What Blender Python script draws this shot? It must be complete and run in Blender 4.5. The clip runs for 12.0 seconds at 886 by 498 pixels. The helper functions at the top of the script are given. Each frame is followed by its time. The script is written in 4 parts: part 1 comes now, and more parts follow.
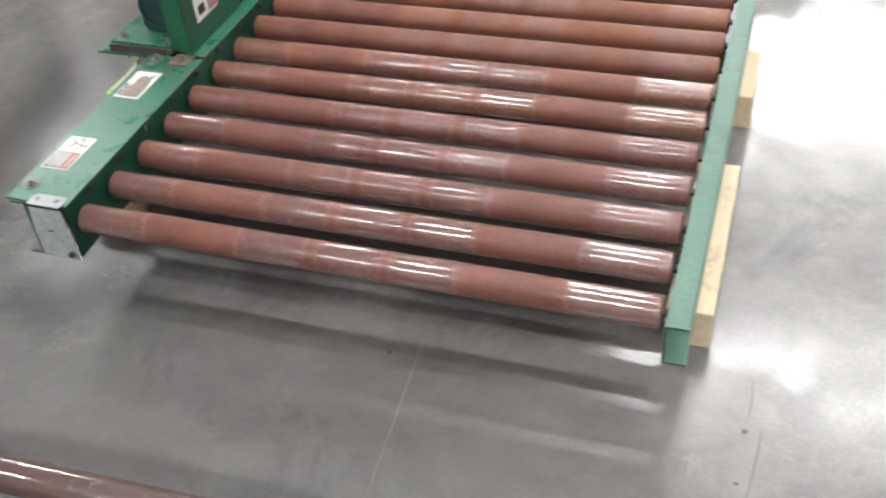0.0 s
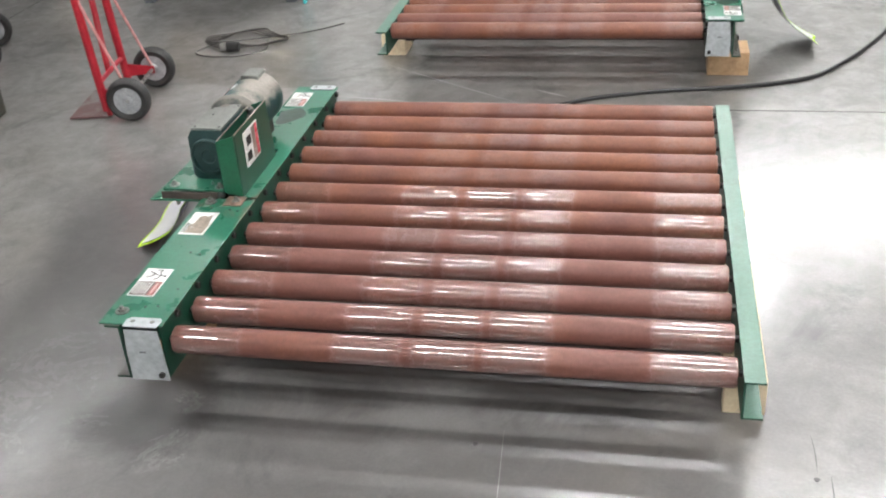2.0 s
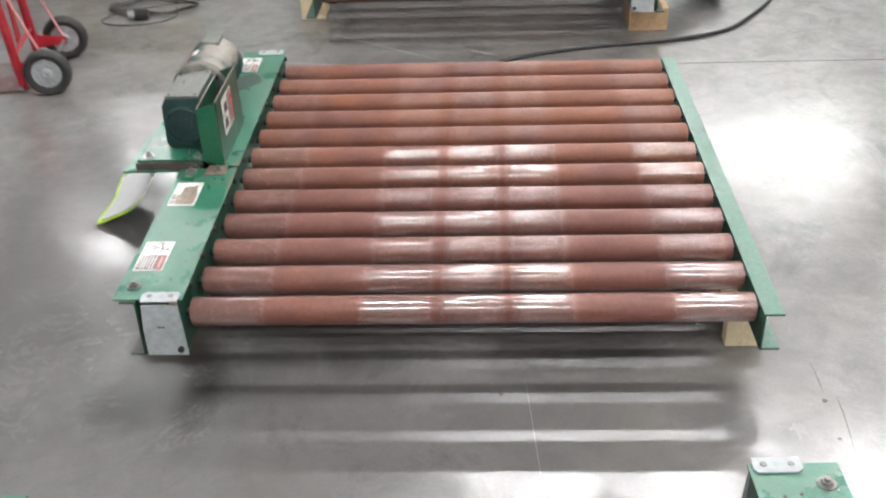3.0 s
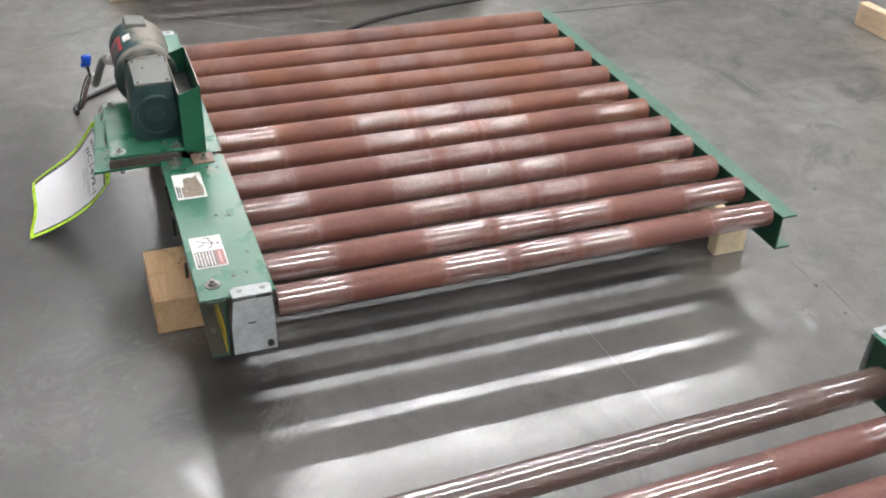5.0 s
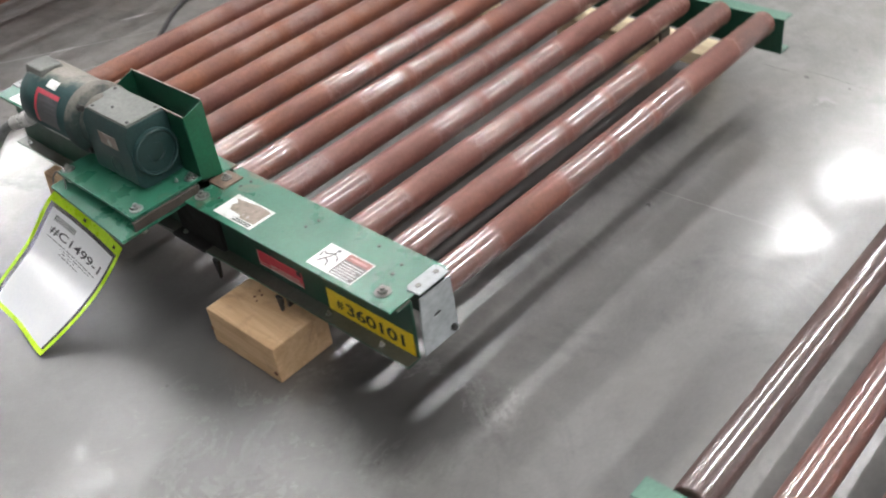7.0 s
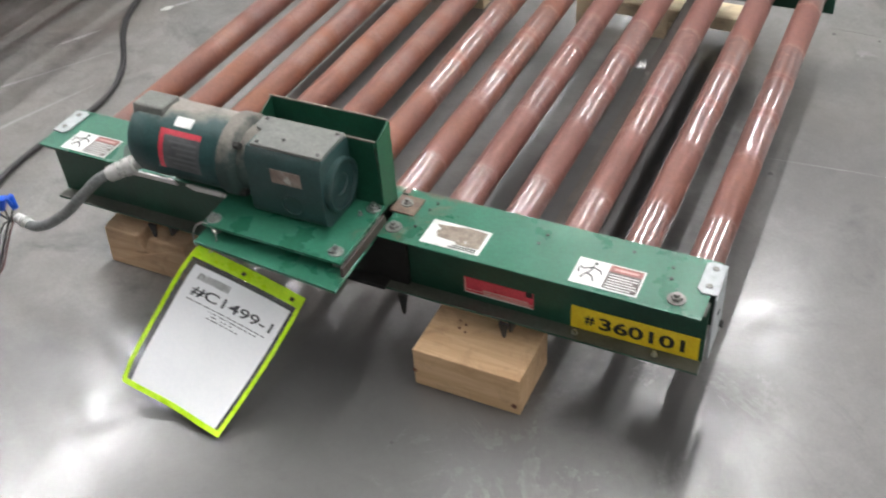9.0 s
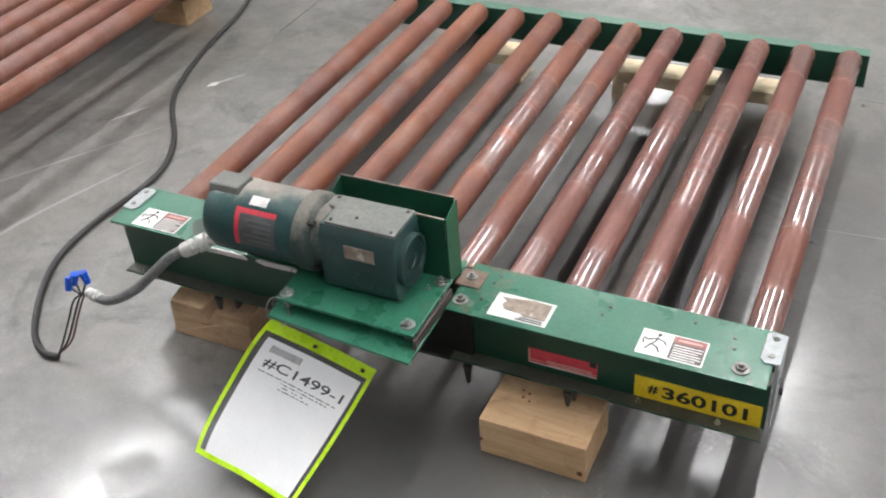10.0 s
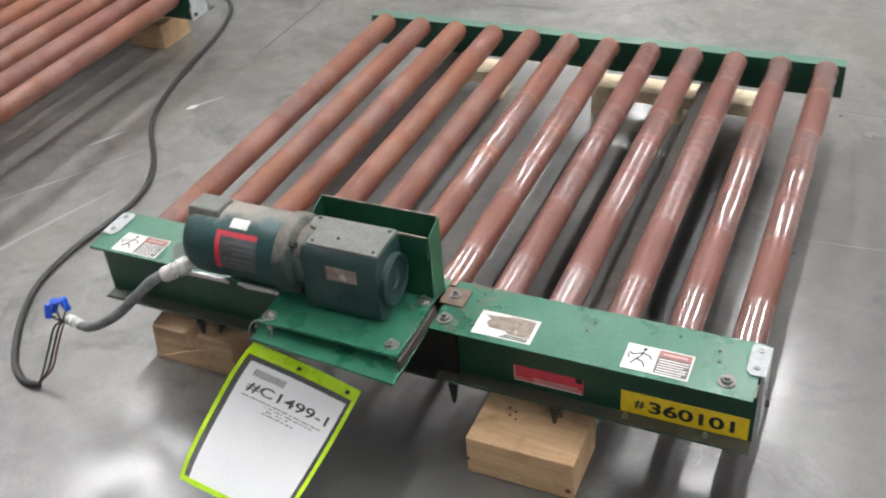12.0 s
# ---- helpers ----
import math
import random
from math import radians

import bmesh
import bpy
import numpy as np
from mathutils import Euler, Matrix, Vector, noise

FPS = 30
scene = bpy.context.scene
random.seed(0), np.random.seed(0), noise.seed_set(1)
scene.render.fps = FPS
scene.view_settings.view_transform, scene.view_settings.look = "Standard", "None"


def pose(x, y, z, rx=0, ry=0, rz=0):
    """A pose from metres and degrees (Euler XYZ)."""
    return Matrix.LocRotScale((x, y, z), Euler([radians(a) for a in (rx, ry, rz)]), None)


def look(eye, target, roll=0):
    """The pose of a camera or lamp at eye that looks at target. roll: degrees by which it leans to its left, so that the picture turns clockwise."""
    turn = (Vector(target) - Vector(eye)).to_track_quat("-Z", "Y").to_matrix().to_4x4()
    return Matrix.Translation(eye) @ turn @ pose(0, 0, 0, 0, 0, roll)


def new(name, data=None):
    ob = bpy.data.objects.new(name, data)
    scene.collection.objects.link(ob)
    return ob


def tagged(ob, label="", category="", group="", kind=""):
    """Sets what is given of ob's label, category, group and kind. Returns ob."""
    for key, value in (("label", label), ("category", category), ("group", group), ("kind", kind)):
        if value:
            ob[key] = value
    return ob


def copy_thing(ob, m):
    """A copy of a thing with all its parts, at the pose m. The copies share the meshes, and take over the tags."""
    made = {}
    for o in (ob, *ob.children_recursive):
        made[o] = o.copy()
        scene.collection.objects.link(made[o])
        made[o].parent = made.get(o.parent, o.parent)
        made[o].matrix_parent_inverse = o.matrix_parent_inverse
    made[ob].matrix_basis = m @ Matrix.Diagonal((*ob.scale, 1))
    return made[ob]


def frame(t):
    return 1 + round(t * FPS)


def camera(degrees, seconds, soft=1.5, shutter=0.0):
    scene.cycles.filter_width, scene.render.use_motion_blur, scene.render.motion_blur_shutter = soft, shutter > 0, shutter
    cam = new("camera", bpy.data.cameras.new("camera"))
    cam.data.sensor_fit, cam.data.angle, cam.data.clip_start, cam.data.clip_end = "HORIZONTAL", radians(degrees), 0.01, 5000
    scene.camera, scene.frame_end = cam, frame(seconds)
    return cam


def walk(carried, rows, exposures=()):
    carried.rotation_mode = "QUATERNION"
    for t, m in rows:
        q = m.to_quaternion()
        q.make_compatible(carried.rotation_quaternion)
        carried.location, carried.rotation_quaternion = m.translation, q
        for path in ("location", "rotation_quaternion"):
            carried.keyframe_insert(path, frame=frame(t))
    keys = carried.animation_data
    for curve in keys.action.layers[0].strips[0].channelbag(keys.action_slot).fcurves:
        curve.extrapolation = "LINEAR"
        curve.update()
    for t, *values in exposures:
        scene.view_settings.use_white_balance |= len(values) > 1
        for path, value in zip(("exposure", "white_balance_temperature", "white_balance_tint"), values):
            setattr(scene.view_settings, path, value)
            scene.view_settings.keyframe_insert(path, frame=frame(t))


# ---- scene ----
cam = camera(46.9, 12.0, soft=2.0, shutter=0.5)
PATH = [
    (0, (1.277, -1.277, 1.456), (0.714, 0.134, 0.155), -5.7),
    (0.5, (1.222, -1.288, 1.43), (0.585, 0.104, 0.143), -7.9),
    (1, (1.177, -1.434, 1.423), (0.625, 0.131, 0.306), -6.5),
    (1.5, (1.046, -1.596, 1.415), (0.567, 0.049, 0.382), -5.6),
    (2, (0.967, -1.642, 1.433), (0.586, 0.048, 0.433), -4.1),
    (2.5, (0.825, -1.69, 1.445), (0.533, 0.004, 0.424), -5.0),
    (3, (0.608, -1.714, 1.444), (0.528, -0.025, 0.375), -2.1),
    (3.2, (0.524, -1.715, 1.464), (0.526, -0.038, 0.375), 0.6),
    (4.8, (-0.277, -1.61, 1.426), (0.325, -0.053, 0.325), 3.2),
    (5, (-0.29, -1.627, 1.43), (0.322, -0.078, 0.323), 2.5),
    (5.5, (-0.447, -1.545, 1.398), (0.317, -0.048, 0.315), 3.4),
    (6, (-0.58, -1.399, 1.399), (0.282, 0.022, 0.287), -1.3),
    (6.5, (-0.711, -1.177, 1.4), (0.19, 0.109, 0.162), -2.7),
    (6.7, (-0.809, -1.126, 1.377), (0.169, 0.124, 0.159), -5.6),
    (8.3, (-1.205, -0.378, 1.351), (0.159, 0.275, 0.042), -0.5),
    (8.5, (-1.256, -0.292, 1.364), (0.174, 0.304, 0.1), -0.5),
    (9, (-1.309, -0.216, 1.397), (0.036, 0.501, 0.101), -4.5),
    (9.5, (-1.372, -0.146, 1.453), (0.052, 0.552, 0.234), -4.4),
    (10, (-1.39, -0.131, 1.468), (0.021, 0.614, 0.262), -4.8),
    (10.5, (-1.387, -0.134, 1.464), (0.048, 0.536, 0.242), 0.8),
    (11, (-1.389, -0.126, 1.47), (0.069, 0.639, 0.334), -3.2),
    (11.5, (-1.379, -0.132, 1.476), (0.027, 0.631, 0.275), -2.7),
    (12, (-1.382, -0.13, 1.464), (0.061, 0.593, 0.284), -5.3),
]
walk(cam, [(t, look(eye, target, roll)) for t, eye, target, roll in PATH],
     exposures=((0, -0.04), (1.5, 0.1), (2, 0.12), (3.2, 0.0), (5, -0.14), (6.7, -0.09), (8.5, 0.02), (12, 0.05)))

# ---------------------------------------------------------------- world and light
world = bpy.data.worlds.new("hall_world")
scene.world = world
world.use_nodes = True
world.node_tree.nodes["Background"].inputs[0].default_value = (0.75, 0.8, 0.9, 1)
world.node_tree.nodes["Background"].inputs[1].default_value = 0.02
LAMP_POWER = 164.0
# rows of strip lights: row's y, first x, number of 2.4 m lights
# rows at y -4.0, 9.4 and 8.6 are added fill lights, unseen
LAMP_ROWS = ((-6.4, -3.6, 9), (0.5, -0.4, 4), (6.7, 1.3, 3), (3.2, 9.4, 2), (-4.0, -7.0, 1), (9.4, -10.0, 1),
             (8.6, -8.7, 1), (11.6, -4.8, 1), (14.6, -4.6, 1), (11.8, 1.7, 1), (14.6, 1.4, 3))
LAMP_Z = 7.0


# ---------------------------------------------------------------- materials
def nodes_of(name):
    m = bpy.data.materials.new(name)
    m.use_nodes = True
    return m, m.node_tree.nodes, m.node_tree.links, m.node_tree.nodes["Principled BSDF"]


def coords(nt, links, scale=(1, 1, 1), kind="Object"):
    tc, mp = nt.new("ShaderNodeTexCoord"), nt.new("ShaderNodeMapping")
    mp.inputs["Scale"].default_value = scale
    links.new(tc.outputs[kind], mp.inputs["Vector"])
    return mp.outputs["Vector"]


def noise_of(nt, links, vec, scale, detail=4.0, rough=0.55, distort=0.0):
    n = nt.new("ShaderNodeTexNoise")
    n.inputs["Scale"].default_value, n.inputs["Detail"].default_value = scale, detail
    n.inputs["Roughness"].default_value, n.inputs["Distortion"].default_value = rough, distort
    links.new(vec, n.inputs["Vector"])
    return n.outputs["Fac"]


def ramp(nt, links, fac, stops):
    r = nt.new("ShaderNodeValToRGB")
    marks = r.color_ramp.elements
    marks[0].position, marks[1].position = stops[0][0], stops[-1][0]
    for p, c in stops[1:-1]:
        marks.new(p)
    for e, (p, c) in zip(marks, stops):
        e.color = (c, c, c, 1) if isinstance(c, (int, float)) else (*c, 1)
    links.new(fac, r.inputs["Fac"])
    return r.outputs["Color"]


def blend(nt, links, fac, a, b, mode="MIX"):
    m = nt.new("ShaderNodeMix")
    m.data_type, m.blend_type = "RGBA", mode
    for value, socket in ((fac, m.inputs[0]), (a, m.inputs[6]), (b, m.inputs[7])):
        if isinstance(value, (int, float)):
            socket.default_value = value
        elif isinstance(value, tuple):
            socket.default_value = (*value, 1)
        else:
            links.new(value, socket)
    return m.outputs[2]


def maths(nt, links, op, a, b=0.0):
    m = nt.new("ShaderNodeMath")
    m.operation = op
    for value, socket in ((a, m.inputs[0]), (b, m.inputs[1])):
        if isinstance(value, (int, float)):
            socket.default_value = value
        else:
            links.new(value, socket)
    return m.outputs[0]


def bump(nt, links, bsdf, height, strength, distance=0.002):
    b = nt.new("ShaderNodeBump")
    b.inputs["Strength"].default_value, b.inputs["Distance"].default_value = strength, distance
    links.new(height, b.inputs["Height"])
    links.new(b.outputs["Normal"], bsdf.inputs["Normal"])


def surface(name, a, b, rough=(0.35, 0.5), scale=18.0, metal=0.0, relief=0.15, fine=160.0, worn=None, worn_at=(0.66, 0.74), stretch=(1, 1, 1)):
    """Two colours in clouds, grain, uneven gloss and, if given, worn or dusty patches."""
    m, nt, links, bsdf = nodes_of(name)
    vec = coords(nt, links, stretch)
    big, small = noise_of(nt, links, vec, scale, 5), noise_of(nt, links, vec, fine, 3)
    col = blend(nt, links, ramp(nt, links, big, [(0.35, 0.0), (0.65, 1.0)]), a, b)
    col = blend(nt, links, 0.16, col, ramp(nt, links, small, [(0.3, 0.0), (0.7, 1.0)]), "OVERLAY")
    if worn:
        patch = noise_of(nt, links, vec, scale * 0.55, 8, 0.65, 0.4)
        col = blend(nt, links, ramp(nt, links, patch, [(worn_at[0], 0.0), (worn_at[1], 1.0)]), col, worn)
    links.new(col, bsdf.inputs["Base Color"])
    links.new(ramp(nt, links, big, [(0.3, rough[0]), (0.7, rough[1])]), bsdf.inputs["Roughness"])
    bsdf.inputs["Metallic"].default_value = metal
    bump(nt, links, bsdf, small, relief)
    return m


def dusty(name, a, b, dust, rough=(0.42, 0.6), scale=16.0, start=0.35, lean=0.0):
    """Paint with grime, and dust lying on what faces up; on IDLER also painted sheen."""
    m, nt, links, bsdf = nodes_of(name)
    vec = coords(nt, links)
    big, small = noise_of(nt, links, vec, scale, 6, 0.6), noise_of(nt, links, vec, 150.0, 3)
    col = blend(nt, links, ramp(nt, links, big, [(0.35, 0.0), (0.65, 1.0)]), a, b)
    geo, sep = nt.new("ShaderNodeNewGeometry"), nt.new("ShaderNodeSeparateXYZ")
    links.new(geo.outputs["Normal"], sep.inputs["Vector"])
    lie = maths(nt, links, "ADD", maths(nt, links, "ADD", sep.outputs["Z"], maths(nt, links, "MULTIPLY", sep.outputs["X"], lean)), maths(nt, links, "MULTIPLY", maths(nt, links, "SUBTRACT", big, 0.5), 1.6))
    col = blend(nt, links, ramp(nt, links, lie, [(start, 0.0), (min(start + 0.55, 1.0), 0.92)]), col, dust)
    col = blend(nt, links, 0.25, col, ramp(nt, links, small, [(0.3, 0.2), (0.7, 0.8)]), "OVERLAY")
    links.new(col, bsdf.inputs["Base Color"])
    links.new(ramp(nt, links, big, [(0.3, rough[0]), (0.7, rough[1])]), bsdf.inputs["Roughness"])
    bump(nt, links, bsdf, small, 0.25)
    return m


# x, y and half widths of painted shade; the first keeps its gloss, others dull
FLOOR_SHADES = ((-0.11, 0.02, 0.19, 0.21), (0.84, 0.28, 0.40, 0.24), (0.34, 0.36, 0.42, 0.32))


def concrete():
    m, nt, links, bsdf = nodes_of("polished_concrete")
    vec = coords(nt, links)
    large = noise_of(nt, links, vec, 0.7, 5, 0.55, 0.5)
    mid = noise_of(nt, links, vec, 3.2, 9, 0.68, 0.6)
    speck = noise_of(nt, links, vec, 130.0, 3)
    col = blend(nt, links, ramp(nt, links, large, [(0.41, 0.0), (0.59, 1.0)]), (0.132, 0.127, 0.121), (0.212, 0.206, 0.199))
    col = blend(nt, links, ramp(nt, links, mid, [(0.40, 0.0), (0.66, 0.85)]), col, (0.228, 0.222, 0.214))
    col = blend(nt, links, 0.16, col, ramp(nt, links, speck, [(0.35, 0.25), (0.65, 0.75)]), "OVERLAY")
    cloudy = noise_of(nt, links, vec, 9.0, 8, 0.7, 0.8)
    col = blend(nt, links, 0.45, col, ramp(nt, links, cloudy, [(0.34, 0.30), (0.66, 0.70)]), "OVERLAY")
    # faint trowel marks, brown tint and dark stains
    scuff = noise_of(nt, links, coords(nt, links, (1.0, 3.2, 1)), 5.0, 9, 0.72, 0.9)
    col = blend(nt, links, ramp(nt, links, scuff, [(0.60, 0.0), (0.78, 0.35)]), col, (0.25, 0.246, 0.24))
    tint = noise_of(nt, links, vec, 1.6, 7, 0.6, 1.0)
    col = blend(nt, links, ramp(nt, links, tint, [(0.45, 0.0), (0.68, 0.5)]), col, (0.160, 0.145, 0.128))
    dark = noise_of(nt, links, vec, 2.3, 9, 0.72, 1.4)
    col = blend(nt, links, ramp(nt, links, dark, [(0.33, 0.75), (0.46, 0.0)]), col, (0.062, 0.061, 0.060))
    # a darker strip along the drive side of the first conveyor
    long = nt.new("ShaderNodeVectorMath")
    long.operation = "DISTANCE"
    links.new(coords(nt, links, (1 / 0.42, 1 / 1.0, 1)), long.inputs[0])
    long.inputs[1].default_value = (-0.46 / 0.42, 0.5, 0)
    reach = maths(nt, links, "ADD", long.outputs["Value"], maths(nt, links, "MULTIPLY", maths(nt, links, "SUBTRACT", tint, 0.5), 1.4))
    col = blend(nt, links, ramp(nt, links, reach, [(0.55, 0.75), (1.15, 0.0)]), col, (0.066, 0.064, 0.062))
    # and a darker, greyer area where the conveyors stand
    wide = nt.new("ShaderNodeVectorMath")
    wide.operation = "DISTANCE"
    links.new(coords(nt, links, (1 / 1.15, 1 / 1.3, 1)), wide.inputs[0])
    wide.inputs[1].default_value = (0.35 / 1.15, 0.1, 0)
    reach = maths(nt, links, "ADD", wide.outputs["Value"], maths(nt, links, "MULTIPLY", maths(nt, links, "SUBTRACT", tint, 0.5), 1.2))
    col = blend(nt, links, ramp(nt, links, reach, [(0.6, 0.5), (1.2, 0.0)]), col, (0.092, 0.090, 0.088))
    # shade painted into the floor by the end plate and under the rollers, uneven-edged
    oily = dull = None
    for x, y, rx, ry in FLOOR_SHADES:
        away = nt.new("ShaderNodeVectorMath")
        away.operation = "DISTANCE"
        links.new(coords(nt, links, (1 / rx, 1 / ry, 1)), away.inputs[0])
        away.inputs[1].default_value = (x / rx, y / ry, 0)
        reach = maths(nt, links, "ADD", away.outputs["Value"], maths(nt, links, "MULTIPLY", maths(nt, links, "SUBTRACT", mid, 0.5), 1.5))
        one = ramp(nt, links, reach, [(0.60, 1.0), (1.05, 0.0)])
        if oily is not None:
            dull = one if dull is None else maths(nt, links, "MAXIMUM", dull, one)
        oily = one if oily is None else maths(nt, links, "MAXIMUM", oily, one)
    # oily is the mask of the painted shade
    col = blend(nt, links, maths(nt, links, "MULTIPLY", oily, 0.88), col, (0.034, 0.032, 0.031))
    links.new(col, bsdf.inputs["Base Color"])
    links.new(ramp(nt, links, mid, [(0.3, 0.28), (0.7, 0.40)]), bsdf.inputs["Roughness"])
    bsdf.inputs["Specular IOR Level"].default_value = 0.6
    # the burnished seal coat is patchy, and peeling in crinkled spots where machines have stood
    patch = noise_of(nt, links, vec, 7.5, 10, 0.8, 0.7)
    fleck = noise_of(nt, links, vec, 24.0, 10, 0.75, 1.6)
    spot = None
    for x, y, r in ((-0.01, -0.10, 0.13), (-0.03, 0.05, 0.07), (-0.40, 0.13, 0.36), (1.22, -0.14, 0.05), (0.645, -0.02, 0.03)):
        far = nt.new("ShaderNodeVectorMath")
        far.operation = "DISTANCE"
        links.new(vec, far.inputs[0])
        far.inputs[1].default_value = (x, y, 0)
        one = ramp(nt, links, maths(nt, links, "ADD", maths(nt, links, "DIVIDE", far.outputs["Value"], r), maths(nt, links, "MULTIPLY", maths(nt, links, "SUBTRACT", mid, 0.5), 1.2)), [(0.40, 1.0), (1.0, 0.0)])
        spot = one if spot is None else maths(nt, links, "MAXIMUM", spot, one)
    peel = maths(nt, links, "MULTIPLY", spot, ramp(nt, links, fleck, [(0.42, 1.0), (0.54, 0.0)]))
    weight = maths(nt, links, "MULTIPLY", ramp(nt, links, patch, [(0.40, 0.25), (0.56, 1.0)]), maths(nt, links, "SUBTRACT", 1.0, maths(nt, links, "MULTIPLY", peel, 0.75)))
    weight = maths(nt, links, "MULTIPLY", weight, maths(nt, links, "SUBTRACT", 1.0, maths(nt, links, "MULTIPLY", dull, 0.45)))
    links.new(weight, bsdf.inputs["Coat Weight"])
    links.new(maths(nt, links, "ADD", ramp(nt, links, patch, [(0.38, 0.25), (0.62, 0.11)]), maths(nt, links, "MULTIPLY", spot, 0.09)), bsdf.inputs["Coat Roughness"])
    links.new(maths(nt, links, "ADD", 1.55, maths(nt, links, "MULTIPLY", spot, 0.32)), bsdf.inputs["Coat IOR"])
    wave = nt.new("ShaderNodeBump")
    wave.inputs["Distance"].default_value = 0.004
    links.new(maths(nt, links, "ADD", 0.03, maths(nt, links, "MULTIPLY", spot, 0.5)), wave.inputs["Strength"])
    links.new(fleck, wave.inputs["Height"])
    links.new(wave.outputs["Normal"], bsdf.inputs["Coat Normal"])
    bump(nt, links, bsdf, noise_of(nt, links, vec, 26.0, 4), 0.05, 0.003)
    return m


def roller_paint(name, stops, gloss=1.0, rusty=1.0, tone=1.0):
    """Brown primer on turned tubes, polished in bands where loads have run, with rust on some."""
    m, nt, links, bsdf = nodes_of(name)
    tc, sep, info = nt.new("ShaderNodeTexCoord"), nt.new("ShaderNodeSeparateXYZ"), nt.new("ShaderNodeObjectInfo")
    links.new(tc.outputs["Object"], sep.inputs["Vector"])
    # the cloud noise moves along with each tube's own random number
    shift = nt.new("ShaderNodeVectorMath")
    shift.operation = "ADD"
    comb = nt.new("ShaderNodeCombineXYZ")
    links.new(maths(nt, links, "MULTIPLY", info.outputs["Random"], 37.0), comb.inputs["X"])
    links.new(tc.outputs["Object"], shift.inputs[0])
    links.new(comb.outputs[0], shift.inputs[1])
    vec = shift.outputs[0]
    cloud, fine = noise_of(nt, links, vec, 9.0, 6, 0.6, 0.5), noise_of(nt, links, vec, 130.0, 4)
    along = maths(nt, links, "ADD", sep.outputs["X"], maths(nt, links, "MULTIPLY", maths(nt, links, "SUBTRACT", fine, 0.5), 0.03))
    unit = maths(nt, links, "DIVIDE", along, 1.158)
    band = ramp(nt, links, unit, stops)
    own = maths(nt, links, "ADD", 0.8 * gloss, maths(nt, links, "MULTIPLY", info.outputs["Random"], 0.45 * gloss))
    scratched = ramp(nt, links, noise_of(nt, links, coords(nt, links, (9, 90, 90)), 2.0, 5, 0.7), [(0.36, 0.45), (0.50, 1.0)])
    chipped = ramp(nt, links, noise_of(nt, links, vec, 42.0, 8, 0.75, 1.2), [(0.40, 0.25), (0.48, 1.0)])
    uneven = ramp(nt, links, noise_of(nt, links, vec, 7.0, 3), [(0.32, 0.6), (0.48, 1.0)])
    band = maths(nt, links, "MULTIPLY", maths(nt, links, "MULTIPLY", band, chipped), uneven)
    band = maths(nt, links, "MINIMUM", maths(nt, links, "MULTIPLY", maths(nt, links, "MULTIPLY", band, own), scratched), 1.0)
    col = blend(nt, links, ramp(nt, links, cloud, [(0.3, 0.0), (0.7, 1.0)]), (0.140 * tone, 0.051 * tone, 0.039 * tone), (0.192 * tone, 0.078 * tone, 0.061 * tone))
    if tone < 0.9:
        col = blend(nt, links, 0.55, col, (0.085, 0.062, 0.057))
    rust = maths(nt, links, "MULTIPLY", ramp(nt, links, noise_of(nt, links, vec, 4.0, 7, 0.65), [(0.50 - 0.14 * (rusty > 1), 0.0), (0.72 - 0.1 * (rusty > 1), 0.58 if rusty > 1 else 0.38)]), maths(nt, links, "MINIMUM", maths(nt, links, "MULTIPLY", maths(nt, links, "ADD", info.outputs["Random"], rusty - 1), 1.0), 1.0))
    col = blend(nt, links, rust, col, (0.27, 0.092, 0.034))
    col = blend(nt, links, maths(nt, links, "MULTIPLY", band, 0.10), col, (0.36, 0.27, 0.25))
    col = blend(nt, links, 0.2, col, ramp(nt, links, fine, [(0.3, 0.2), (0.7, 0.8)]), "OVERLAY")
    links.new(col, bsdf.inputs["Base Color"])
    links.new(ramp(nt, links, band, [(0.0, 0.56), (1.0, 0.36)]), bsdf.inputs["Roughness"])
    links.new(maths(nt, links, "MULTIPLY", band, 1.0), bsdf.inputs["Coat Weight"])
    links.new(ramp(nt, links, band, [(0.0, 0.62), (0.2, 0.34), (0.42, 0.12), (1.0, 0.06)]), bsdf.inputs["Coat Roughness"])
    bsdf.inputs["Coat IOR"].default_value = 2.9
    dent = nt.new("ShaderNodeBump")
    dent.inputs["Strength"].default_value, dent.inputs["Distance"].default_value = 0.07, 0.0006
    links.new(noise_of(nt, links, coords(nt, links, (1, 2.2, 2.2)), 55.0, 5, 0.6, 0.5), dent.inputs["Height"])
    links.new(dent.outputs["Normal"], bsdf.inputs["Coat Normal"])
    return m


